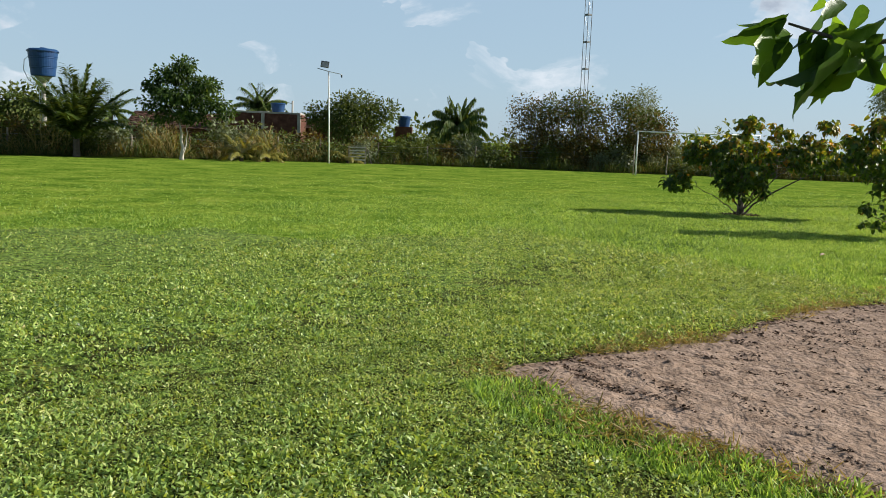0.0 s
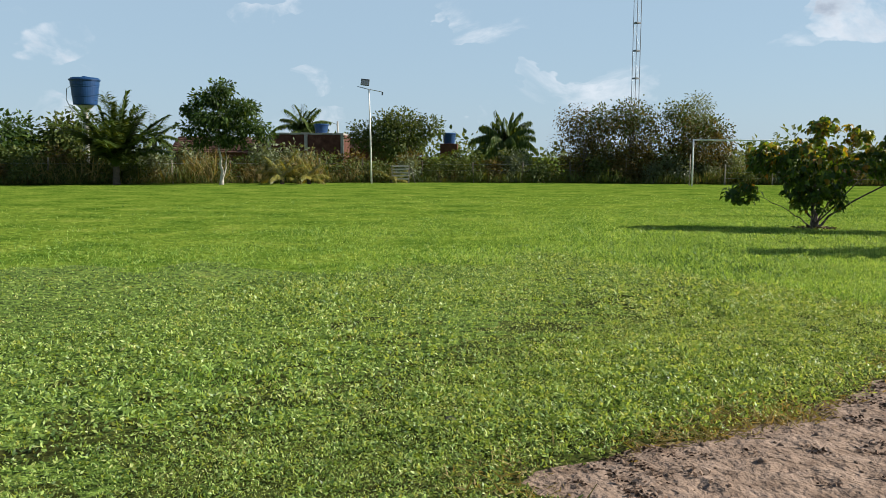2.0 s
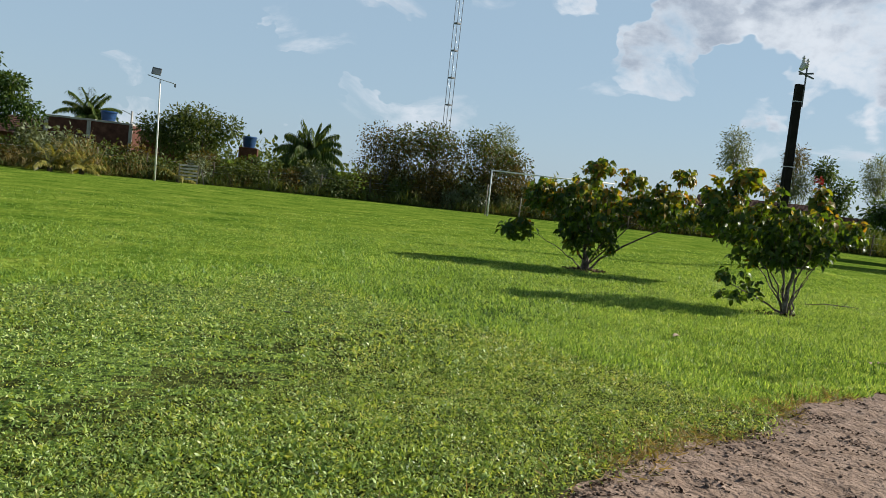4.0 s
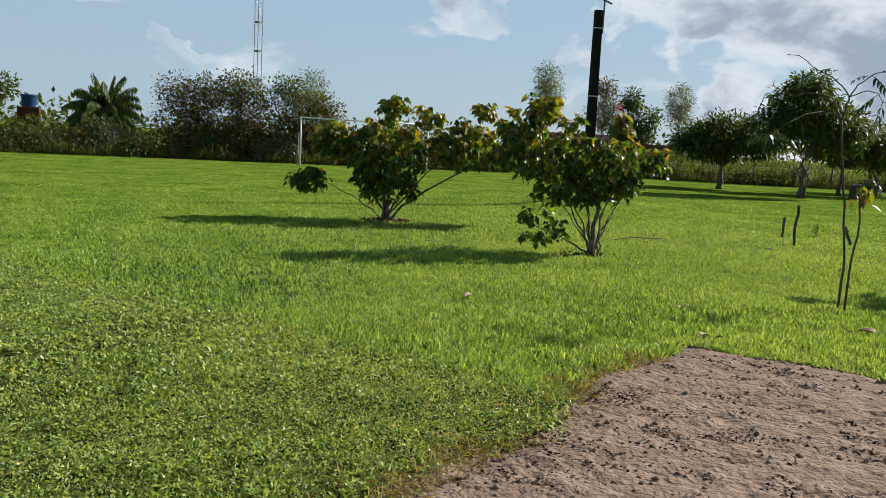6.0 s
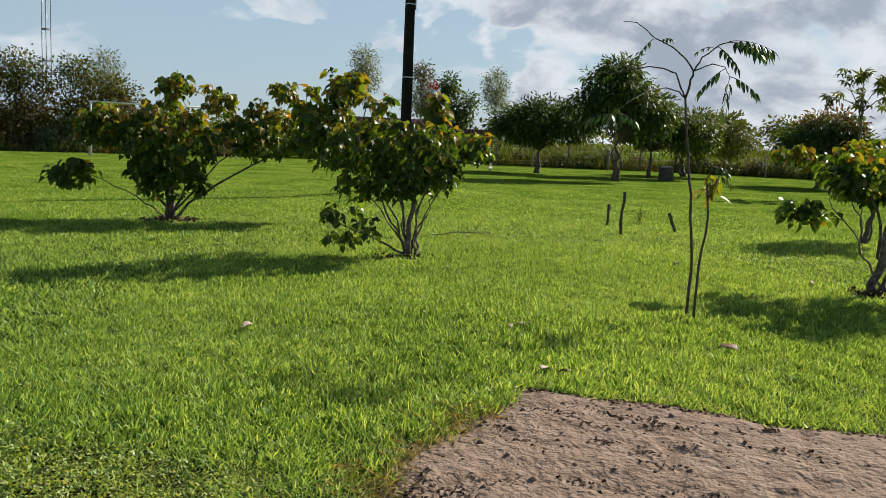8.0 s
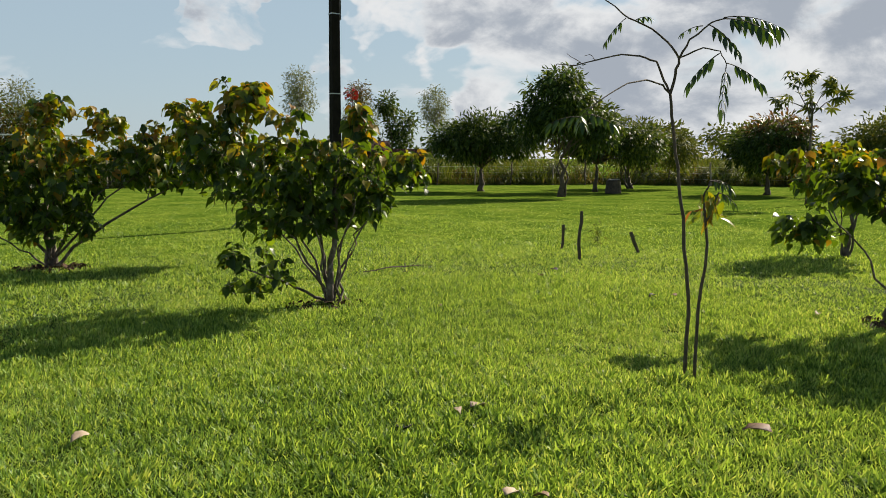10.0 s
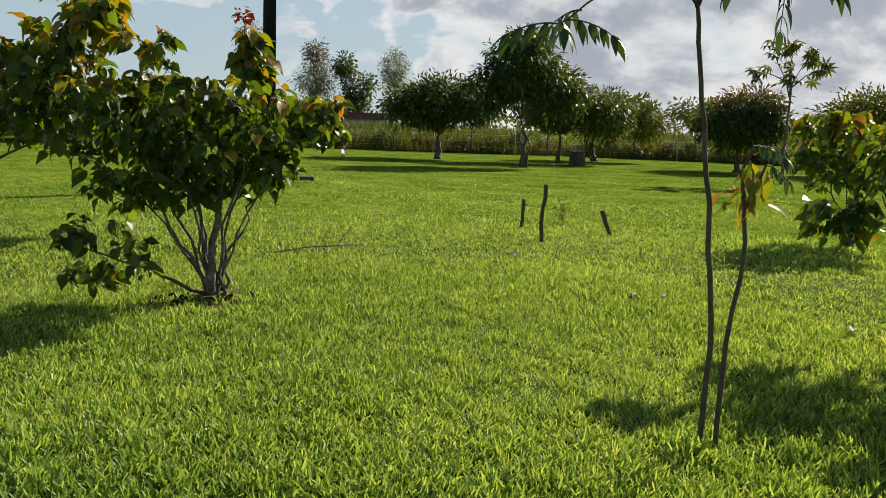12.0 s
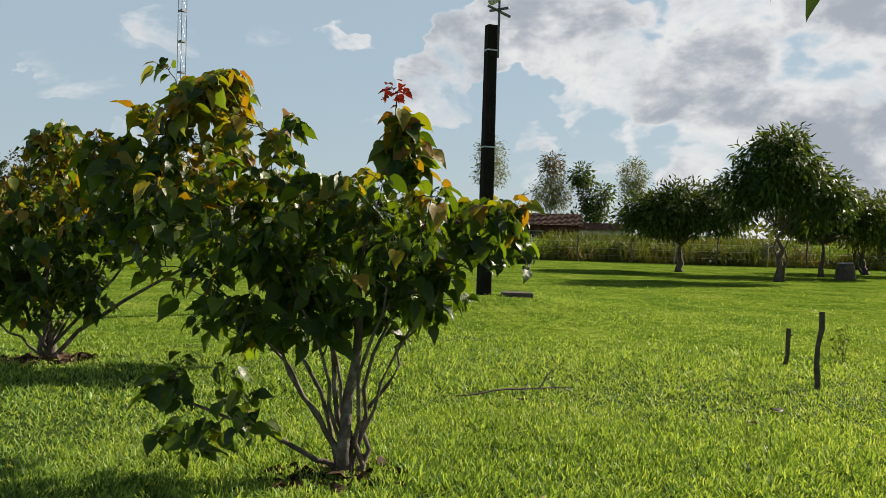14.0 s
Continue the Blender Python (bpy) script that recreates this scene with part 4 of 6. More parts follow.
def cecropia(place):
    root = thing("cecropia_tree", place, "slender tree with open tufts of fingered leaves", "tree")
    pr, rng = random.Random(6), np.random.default_rng(6)
    v, f = tube(curve_points((0, 0, -.05), (.05, 0, 3.6), pr, 0, .015, 7), [.06, .055, .05, .045, .04, .035, .03, .02], 8)
    link_mesh("trunk", v, f, M_BARK, root, True)
    tips = [(.05, 0, 4.25), (-.55, .7, 3.5), (.55, -.75, 3.6), (-.3, .4, 4.0), (.35, -.4, 4.0), (.1, .1, 3.4)]
    many = []
    for tip in tips:
        v, f = tube(curve_points((.03, 0, 2.7 + pr.random() * .6), tip, pr, .1, .03, 4), [.025, .02, .016, .013, .01], 5)
        link_mesh("limb", v, f, M_BARK, root, True)
        for _ in range(8):
            c = np.array(tip) + rng.normal(size=3) * .16
            axis = rng.normal(size=3) + (0, 0, 1.2)
            n = 8
            ang_ = np.linspace(0, 6.28, n, endpoint=False)
            e1 = np.cross(axis, (1, .2, .1))
            e1 /= np.linalg.norm(e1)
            e2 = np.cross(axis, e1)
            e2 /= np.linalg.norm(e2)
            w = np.cos(ang_)[:, None] * e1 + np.sin(ang_)[:, None] * e2 + (0, 0, -.25)
            many.append(scatter(NARROW, np.repeat(c[None], n, 0), w, np.repeat(axis[None], n, 0), np.full(n, .30)))
    v, g = join_groups(many)
    tagged(link_mesh("crown", v, g, M_BUSH, root), kind="stuff")


cecropia((31.4, 24.4, 0))


# ---- utility pole, sticks, barrel and small things on the lawn ----
def utility_pole(place):
    root = thing("utility_pole", place, "black tarred square timber utility pole with insulator bracket", "utility pole")
    bm = bmesh.new()
    box_mesh(bm, (.27, .23, 6.1), (0, 0, 2.85), bevel=.012)
    for v in bm.verts:
        k = 1 - .16 * max(v.co.z, 0) / 5.9
        v.co.x, v.co.y = v.co.x * k, v.co.y * k
    part("post", bm, M_POLE, root)
    for z in (3.25, 5.35):
        bm = bmesh.new()
        k = 1 - .16 * z / 5.9
        for sx_, sy_, lx, ly in ((0, -.118 * k, .285 * k, .006), (0, .118 * k, .285 * k, .006), (-.139 * k, 0, .006, .242 * k), (.139 * k, 0, .006, .242 * k)):
            box_mesh(bm, (lx, ly, .03), (sx_, sy_, z))
        part("band", bm, M_STEEL, root, "pale steel band round the post")
    bm = bmesh.new()
    box_mesh(bm, (.04, .04, .95), (.17, -.02, 6.05), bevel=.004)
    box_mesh(bm, (.05, .05, .5), (.16, -.02, 5.45), bevel=.004)
    part("bracket", bm, M_DSTEEL, root)
    bm = bmesh.new()
    box_mesh(bm, (.62, .05, .05), (.17, -.02, 6.22), (0, 14, 10), bevel=.006)
    box_mesh(bm, (.05, .5, .05), (.17, -.02, 6.26), (0, 0, 30), bevel=.006)
    part("cross_arm", bm, M_DSTEEL, root)
    for x, y, z in ((.17, -.02, 6.52), (.02, -.02, 6.6)):
        bm = bmesh.new()
        for r, h, zz in ((.05, .07, 0), (.065, .03, .06), (.045, .06, .1), (.06, .03, .15), (.03, .06, .19)):
            bmesh.ops.create_cone(bm, segments=12, radius1=r, radius2=r * .82, depth=h, cap_ends=True, matrix=Matrix.Translation((x, y, z + zz)))
        part("insulator", bm, M_INSUL, root)
    bm = bmesh.new()
    bmesh.ops.create_cone(bm, segments=12, radius1=.07, radius2=.13, depth=.2, cap_ends=True, matrix=pose(.02, -.02, 6.45, 0, 40, 0))
    part("lamp_head", bm, M_INSUL, root, "small pale lamp head")
    return root


utility_pole((14.2, 25.75, .2)).scale = (.86, .86, .86)
slab = new("ground_slab", bpy.data.meshes.new("ground_slab"))
bm = bmesh.new()
box_mesh(bm, (.6, .4, .12), (0, 0, .04), bevel=.02)
for v in bm.verts:
    v.co += Vector((noise.noise(v.co * 3), noise.noise(v.co * 3 + Vector((5, 0, 0))), 0)) * .02
bm.to_mesh(slab.data)
bm.free()
# bark-dark colour on the slab stands for its face being in shade
slab.data.materials.append(M_DBARK)
slab.matrix_world = pose(14.75, 25.45, .19, 0, 0, -25)
tagged(slab, "slab lying at the pole's foot, its shaded face painted in dark", "slab")


def stick(place, height, radius, lean, seed, label):
    pr = random.Random(seed)
    root = thing("wooden_stake", place, label, "stake", "stakes in the lawn")
    line = curve_points((0, 0, -.08), (lean[0], lean[1], height), pr, 0, .02, 5)
    v, f = tube(line, [radius * pr.uniform(.85, 1.1) for _ in range(6)], 7)
    link_mesh("stake", v, f, M_DBARK, root)
    if seed % 2 == 0:
        v, f = tube([line[4], line[4] + Vector((.05, -.02, .03))], [radius * .5, radius * .3], 5)
        link_mesh("knot", v, f, M_DBARK, root)


stick((14.58, 18.5, 0), .42, .028, (.02, 0), 2, "short dark wooden stake driven into the lawn")
stick((13.7, 17.2, 0), .74, .026, (.05, .02), 3, "tall thin dark wooden stake driven into the lawn")
stick((15.28, 17.4, 0), .34, .03, (-.13, .1), 4, "leaning dark wooden stake in the lawn")


def weed(place, height, seed):
    rng, pr = np.random.default_rng(seed), random.Random(seed)
    root = thing("weed", place, "thin green weed standing beside the stakes", "weed")
    for k in range(3):
        tip = (pr.uniform(-.08, .08), pr.uniform(-.08, .08), height * pr.uniform(.7, 1))
        v, f = tube(curve_points((0, 0, -.02), tip, pr, 0, .03, 4), [.004, .0035, .003, .0025, .002], 4)
        link_mesh("stalk", v, f, M_BUSH, root)
    n = 26
    p = np.stack([rng.normal(size=n) * .05, rng.normal(size=n) * .05, rng.uniform(.05, height, n)], 1)
    w = rng.normal(size=(n, 3))
    v, g = scatter(NARROW, p, w, rng.normal(size=(n, 3)) + (0, 0, 1), rng.uniform(.05, .1, n))
    link_mesh("leaves", v, g, M_BUSH, root)


weed((15.3, 18.4, 0), .42, 4)
weed((15.9, 19.0, 0), .25, 5)


def barrel(place):
    root = thing("tree_stump", place, "dark cut stump with a pale sawn top on the lawn", "stump")
    bm = bmesh.new()
    bmesh.ops.create_cone(bm, segments=18, radius1=.36, radius2=.31, depth=.62, cap_ends=True, matrix=Matrix.Translation((0, 0, .29)))
    bmesh.ops.bevel(bm, geom=[e for e in bm.edges if e.calc_face_angle(0) > 1], offset=.03, segments=2, affect="EDGES")
    for v in bm.verts:
        v.co += v.co.normalized() * noise.noise(v.co * 4) * .04
        v.co.z += .1 * v.co.x * (v.co.z > .3)
    part("stump_body", bm, M_DBARK, root)
    bm = bmesh.new()
    bmesh.ops.create_cone(bm, segments=18, radius1=.27, radius2=.255, depth=.03, cap_ends=True, matrix=pose(0, 0, .605, 0, -6, 0))
    part("cut_face", bm, M_PALE, root, "pale sawn top of the stump")


barrel((32.9, 34.6, 0))


def fallen_leaf(place, size, turn, mat, label):
    rng = np.random.default_rng(int(abs(place[0] * 100)))
    v, f3, f4 = leaf_shape(size, .55, .25, .3)
    v = v + rng.normal(size=v.shape) * size * .03
    v[:, 2] += .25 * size * np.abs(v[:, 1]) / (size * .3) * .3
    ob = link_mesh("fallen_leaf", v, [f3, f4], mat)
    ob.matrix_world = pose(*place, rng.uniform(-12, 12), rng.uniform(-15, 5), turn)
    mod = ob.modifiers.new("thickness", "SOLIDIFY")
    mod.thickness = .002
    tagged(ob, label, "leaf", "fallen leaves on the lawn")


for x, y, s, a, dark in ((7.02, 11.78, .26, 40, 1), (7.6, 11.92, .22, 10, 0), (8.68, 10.6, .2, 120, 0), (11.95, 13.95, .17, 60, 0), (11.85, 14.15, .16, 190, 1), (11.9, 16.1, .18, 20, 0),
                         (12.4, 16.3, .2, 80, 1), (12.3, 12.5, .14, 200, 0), (5.5, 12.62, .18, 30, 0), (7.52, 11.95, .12, 250, 0), (0.0, 6.4, .12, 30, 1), (1.1, 12.0, .12, 30, 1),
                         (9.5, 14.9, .14, 70, 0), (10.6, 17.3, .15, 10, 1), (6.9, 10.75, .16, 15, 0), (7.05, 10.62, .13, 100, 0)):
    fallen_leaf((x, y, .045), s * .78, a, M_DARKLEAF if dark else M_DEAD, "dark curled fallen leaf on the grass" if dark else "dry pale brown fallen leaf on the grass")


def twig_on_grass(place):
    pr = random.Random(8)
    root = thing("fallen_twig", place, "thin forked dry twig lying on the grass", "twig")
    v, f = tube(curve_points((-.6, 0, .05), (.55, .1, .05), pr, .03, .02, 7), [.006, .008, .009, .01, .009, .008, .006, .004], 5)
    link_mesh("twig", v, f, M_DBARK, root)
    for a, b in (((.2, .05, .06), (.35, .02, .26)), ((.05, .02, .06), (.2, .25, .08))):
        v, f = tube(curve_points(a, b, pr, .02, .05, 4), [.006, .005, .004, .003, .002], 5)
        link_mesh("side_twig", v, f, M_DBARK, root)


twig_on_grass((10.75, 17.55, 0))


def litter_patch(centre, radius, count, seed, label):
    """Dead leaves lying thickly under a shrub."""
    rng = np.random.default_rng(seed)
    r = radius * np.sqrt(rng.random(count)) * rng.uniform(.6, 1.1, count)
    t = rng.uniform(0, 6.28, count)
    p = np.stack([centre[0] + r * np.cos(t), centre[1] + r * np.sin(t) * .8, rng.uniform(.0, .035, count)], 1)
    w = rng.normal(size=(count, 3)) * (1, 1, .3)
    v, g = scatter(OVATE, p, w, rng.normal(size=(count, 3)) * .5 + (0, 0, 1), rng.uniform(.05, .13, count))
    tagged(link_mesh("leaf_litter", v, g, M_LITTER), label, "litter", kind="stuff")


litter_patch((8.6, 15.72), .45, 230, 61, "brown dead leaves under the shrub")
litter_patch((6.95, 20.4), .5, 300, 62, "brown dead leaves under the spreading shrub")
litter_patch((12.5, 11.85), .35, 120, 63, "brown dead leaves round the shrub's stem")


# ---- far edge of the field ----
def palm(name, place, label, fronds, length, seed, trunk_h, trunk_r, mat, lean=(0, 0), rise=(0.2, 1.3), leaflet=.5, group="", droop=.55, hang=.35):
    """A palm: ringed trunk and arching fronds, each with a midrib and two rows of leaflets."""
    rng, pr = np.random.default_rng(seed), random.Random(seed)
    root = thing(name, place, label, "palm tree", group)
    top = Vector((lean[0], lean[1], trunk_h))
    n = max(int(trunk_h / .18), 5)
    line = [Vector((lean[0] * t * t, lean[1] * t * t, -.1 + (trunk_h + .1) * t)) for t in np.linspace(0, 1, n)]
    v, f = tube(line, [trunk_r * (1.25 - .3 * k / n + .08 * (k % 2)) for k in range(n)], 9)
    link_mesh("trunk", v, f, M_DBARK, root)
    for k in range(fronds):
        az = k * 2.4 + pr.uniform(-.3, .3)
        up = rise[0] + (rise[1] - rise[0]) * (k + .5) / fronds + pr.uniform(-.1, .1)
        flat = Vector((math.cos(az), math.sin(az), 0))
        way = flat * math.cos(up) + Vector((0, 0, math.sin(up)))
        size = length * pr.uniform(.8, 1.1)
        pts, p, w = [], top.copy(), way.copy()
        steps = 12
        for _ in range(steps + 1):
            pts.append(p.copy())
            p = p + w * size / steps
            w = (w + Vector((0, 0, -droop * 2.2 / steps)) * (1.2 - .6 * math.sin(up))).normalized()
        ribs = tube(pts, [.03 * (1 - .85 * j / steps) * length / 3 + .004 for j in range(steps + 1)], 4)
        frond = link_mesh("frond", ribs[0], ribs[1], mat, root)
        places, ways, ups, sizes = [], [], [], []
        count = 56
        for j in range(count):
            t = .12 + .87 * j / (count - 1)
            i = min(int(t * steps), steps - 1)
            at = pts[i].lerp(pts[i + 1], t * steps - i)
            along = (pts[i + 1] - pts[i]).normalized()
            side = along.cross(Vector((0, 0, 1)))
            side = side.normalized() if side.length > .05 else flat.cross(Vector((0, 0, 1)))
            for s in (-1, 1):
                places.append(at)
                ways.append(side * s * (1 - .35 * t) + along * .55 + Vector((0, 0, -hang + rng.normal() * .18)))
                ups.append(Vector((rng.normal() * .2, rng.normal() * .2, 1)))
                sizes.append(leaflet * (1 - .55 * t) * (0.55 + .45 * min(1, t * 4)) * pr.uniform(.85, 1.1))
        v, g = scatter(diamond_shape(.19, .3), np.array(places), np.array(ways), np.array(ups), np.array(sizes))
        tagged(link_mesh("frond_blade", v, g, mat, frond), kind="stuff")
    return root


palm("coconut_palm", (-19.0, 44.0, 0), "young coconut palm with upright feathered fronds", 30, 3.5, 41, .9, .15, M_PALM, rise=(.66, 1.5), leaflet=1.05, droop=.46, hang=-.1)
palm("coconut_palm", (-11.2, 46.6, 0), "small yellowing coconut palm in the hedge", 9, 1.7, 42, .35, .10, M_YPALM, rise=(.2, 1.2), leaflet=.5)
palm("coconut_palm", (-9.9, 47.2, 0), "small yellowing coconut palm in the hedge", 8, 1.5, 43, .3, .10, M_YPALM, rise=(.1, 1.2), leaflet=.45)
palm("coconut_palm", (-5.9, 50.6, 0), "small yellowing coconut palm behind the floodlight pole", 7, 1.4, 44, .25, .09, M_YPALM, rise=(.1, 1.0), leaflet=.42)
palm("coconut_palm", (-14.6, 66.5, 0), "coconut palm behind the brick house", 24, 2.4, 45, 3.4, .16, M_PALM, rise=(-.3, 1.35), leaflet=.75, droop=.75, hang=.7)
palm("coconut_palm", (-22.5, 57.5, 0), "coconut palm half hidden behind others", 12, 2.0, 46, 2.5, .15, M_PALM, rise=(-.2, 1.3), leaflet=.6)
palm("oil_palm", (.65, 74.0, 0), "dark bushy oil palm with arching fronds", 64, 3.3, 47, 2.4, .35, M_PALM, rise=(-.5, 1.4), leaflet=1.15, droop=1.05, hang=1.5)

plant("shade_tree", (-13.9, 45.0, 0), "dark green tree with layered crown and white-limed trunk", "tree", [(-.5, 0, 4.7, 1.1, 1.0, .28, 2), (.1, 0, 5.3, .7, .7, .25, 1), (-1.7, 0, 4.1, .9, .9, .24, 1.4), (1.3, 0, 4.2, 1.0, .9, .24, 1.6),
    (0, 0, 3.6, 1.9, 1.6, .34, 3.4), (-1.5, 0, 3.1, 1.0, 1.0, .26, 1.4), (1.8, 0, 3.2, 1.1, 1.0, .24, 1.6), (.5, 0, 2.6, 1.4, 1.1, .3, 1.8), (2.5, 0, 2.7, .6, .6, .18, .6), (-1.2, 0, 2.4, .8, .8, .2, .8)],
      51, [(-.2, .05, 2.2), (.25, 0, 1.8)], 330, 24, .18, .23, SIMPLE, (M_MANGO,), M_PALE, .07, limbs=26, hollow=.15).scale = (.88, .88, .92)
plant("leafy_tree", (-6.6, 58.5, 0), "bushy green tree with a ragged top", "tree", [(0, 0, 2.6, 2.4, 1.8, 1.3, 6), (.2, 0, 3.7, 1.6, 1.2, .7, 2), (2.4, 0, 3.3, .7, .7, .6, 1), (-2.2, 0, 2.9, .8, .8, .6, 1)],
      52, 4, 338, 24, .28, .22, SIMPLE, (M_BUSH,), M_BARK, .09, limbs=18, fork=.8)
plant("wild_tree", (7.6, 54.5, 0), "olive-brown wild tree with uneven crown", "tree", [(0, 0, 2.2, 2.8, 2.0, 1.5, 6), (.6, 0, 3.9, 1.2, 1.0, .9, 2.5), (-1.2, 0, 3.6, .9, .9, .8, 1.4), (1.9, 0, 3.5, .7, .7, 1.0, 1.2), (-2.3, 0, 2.9, 1.0, 1.0, 1.0, 1.6), (0, -.8, 1.1, 3.2, 1.0, .9, 2)],
      53, 5, 468, 22, .28, .18, SIMPLE, (M_OLIVE, M_BUSH), M_BARK, .09, limbs=22, fork=1.0, young=.3, hollow=.25)
plant("wild_tree", (4.6, 54.2, 0), "thin open wild tree with small leaves", "tree", [(0, 0, 3.7, .9, .9, .9, 2), (.2, 0, 2.0, 1.5, 1.3, 1.2, 3)],
      54, 4, 130, 14, .24, .16, SIMPLE, (M_OLIVE,), M_BARK, .06, limbs=20, fork=.9)
plant("wild_tree", (12.0, 53.6, 0), "olive wild tree beside the goal", "tree", [(0, 0, 2.2, 1.9, 1.6, 1.5, 5), (-1.2, 0, 3.9, .8, .8, .7, 1.2), (.8, 0, 3.0, .9, .9, .6, 1)],
      55, 4, 286, 22, .26, .18, SIMPLE, (M_OLIVE, M_BUSH), M_BARK, .07, limbs=18, fork=.9, young=.3)
plant("eucalyptus_tree", (13.2, 59.5, 0), "thin airy grey-green tree behind the goal", "tree", [(0, 0, 4.6, .8, .8, .9, 3), (0, 0, 3.4, 1.2, 1.2, .9, 3)],
      56, [(0, 0, 3.0)], 156, 16, .24, .22, NARROW, (M_AIRY,), M_BARK, .06, limbs=18)
for k, (x, y, h) in enumerate(((37.9, 76, 9.2), (51.4, 75, 8.1))):
    plant("eucalyptus_tree", (x, y, 0), "tall thin airy eucalyptus tree far behind the fence", "tree", [(0, 0, h - 1.5, 1.2, 1.2, 1.4, 3), (.1, 0, h - 3.0, 1.35, 1.35, 1.0, 2)],
          57 + k, [(.1, 0, h - 3.5)], 169, 18, .26, .26, NARROW, (M_AIRY,), M_BARK, .09, limbs=20, group="tall thin trees")
plant("eucalyptus_tree", (41.6, 72, 0), "tall grey-green tree far behind the fence", "tree", [(0, 0, 6.6, .9, .9, 1.2, 2), (0, 0, 4.6, 1.7, 1.7, 1.3, 4)],
      60, [(0, 0, 3.6)], 221, 18, .3, .28, NARROW, (M_AIRY, M_OLIVE), M_BARK, .09, limbs=20, young=.3, group="tall thin trees")
plant("dark_tree", (44.0, 70.5, 0), "dark lumpy tree far behind the fence", "tree", [(-.5, 0, 6.0, .7, .7, .8, 1.5), (.7, 0, 4.4, 1.3, 1.3, 1.1, 3), (0, 0, 2.6, 1.6, 1.6, 1.1, 3)],
      61, [(0, 0, 2.4)], 195, 18, .28, .3, SIMPLE, (M_MANGO,), M_DBARK, .1, limbs=14)
for k, (x, y, h, w) in enumerate(((62.5, 57.5, 4.4, 2.6), (66.5, 52.0, 4.2, 3.0), (58, 62, 3.6, 2.4), (60, 45, 3.8, 2.6), (70, 40, 4.2, 3.2), (62, 36, 4.2, 3.0), (60, 29, 4.4, 3.2), (58.5, 22, 4.2, 3.0))):
    plant("field_tree", (x, y, 0), "distant spreading tree with flat dark crown", "tree", [(0, 0, h - .9, w, w, .8, 3), (.8, -.6, h - 1.6, w * .7, w * .7, .8, 2)],
          70 + k, [(0, 0, h * .4)], 156, 15, .34, .4, SIMPLE, (M_BUSH,), M_BARK, .12, limbs=12, group="distant trees")
for k, (x, y, h, w) in enumerate(((-31, 54, 3.9, 2.6), (-27.5, 56, 4.1, 1.8), (-36, 50, 3.6, 2.6), (-40, 58, 4.0, 3.2))):
    plant("field_tree", (x, y, 0), "full green tree behind the weedy hedge", "tree", [(0, 0, h - 1.3, w, w, 1.25, 3), (.4, 0, h - 2.3, w, w, 1.0, 2)],
          80 + k, [(0, 0, h * .4)], 221, 16, .32, .34, SIMPLE, (M_BUSH if k % 2 else M_MANGO,), M_BARK, .12, limbs=12, group="trees behind the hedge")

# weedy hedge along the far edge: four bushes, repeated
EDGE = [(-44, 24), (-33, 33), (-24.5, 41.5), (-14.5, 46.8), (-6, 50.8), (4, 52.0), (20, 51.0), (29, 50.8), (35.5, 46.5), (42.5, 43.5), (47.5, 37.5), (52, 30), (56, 22)]


def along_edge(s):
    """A place s metres along the far edge, and the way across it outwards."""
    for (x0, y0), (x1, y1) in zip(EDGE[:-1], EDGE[1:]):
        d = math.hypot(x1 - x0, y1 - y0)
        if s <= d:
            t = s / d
            return x0 + (x1 - x0) * t, y0 + (y1 - y0) * t, -(y1 - y0) / d, (x1 - x0) / d
        s -= d
    return None


EDGE_LONG = sum(math.dist(a, b) for a, b in zip(EDGE[:-1], EDGE[1:]))
kinds = []
for k, (mat, h, w) in enumerate(((M_BUSH, 1.5, 1.1), (M_OLIVE, 1.3, 1.2), (M_BUSH, 1.1, 1.3), (M_AIRY, 1.7, .9))):
    kinds.append(plant("bush", (0, 300 + 6 * k, 0), "wild leafy bush in the hedge round the field", "bush", [(0, 0, h * .55, w, w, h * .42, 3), (.3 * w, 0, h * .85, w * .5, w * .5, h * .22, 1), (-.5 * w, .2, h * .4, w * .6, w * .6, h * .35, 1)],
                       90 + k, 4, 90, 10, .2, .23, SIMPLE, (mat,), M_BARK, .025, limbs=5, limb_sides=3, fork=.35, group="hedge bushes"))
pr = random.Random(77)
first = [True] * 4
s = 0.0
while s < EDGE_LONG - 1:
    x, y, ox, oy = along_edge(s)
    for row in range(2 if x < 24 else 1):
        k = pr.randrange(4)
        off = 1.0 + 1.7 * row + pr.uniform(-.4, .5)
        size = pr.uniform(.75, 1.15) * (1.15 if row else .85) * (1.0 if x < 24 else .8)
        m = pose(x + ox * off, y + oy * off, 0, 0, 0, pr.uniform(0, 360))
        if first[k]:
            kinds[k].matrix_world, first[k] = m, False
            kinds[k].scale = (size, size, size)
        else:
            c = copy_thing(kinds[k], m)
            c.scale = (size, size, size)
    s += pr.uniform(1.2, 1.9)

# tall weeds and dry grass along the same edge
rng = np.random.default_rng(55)


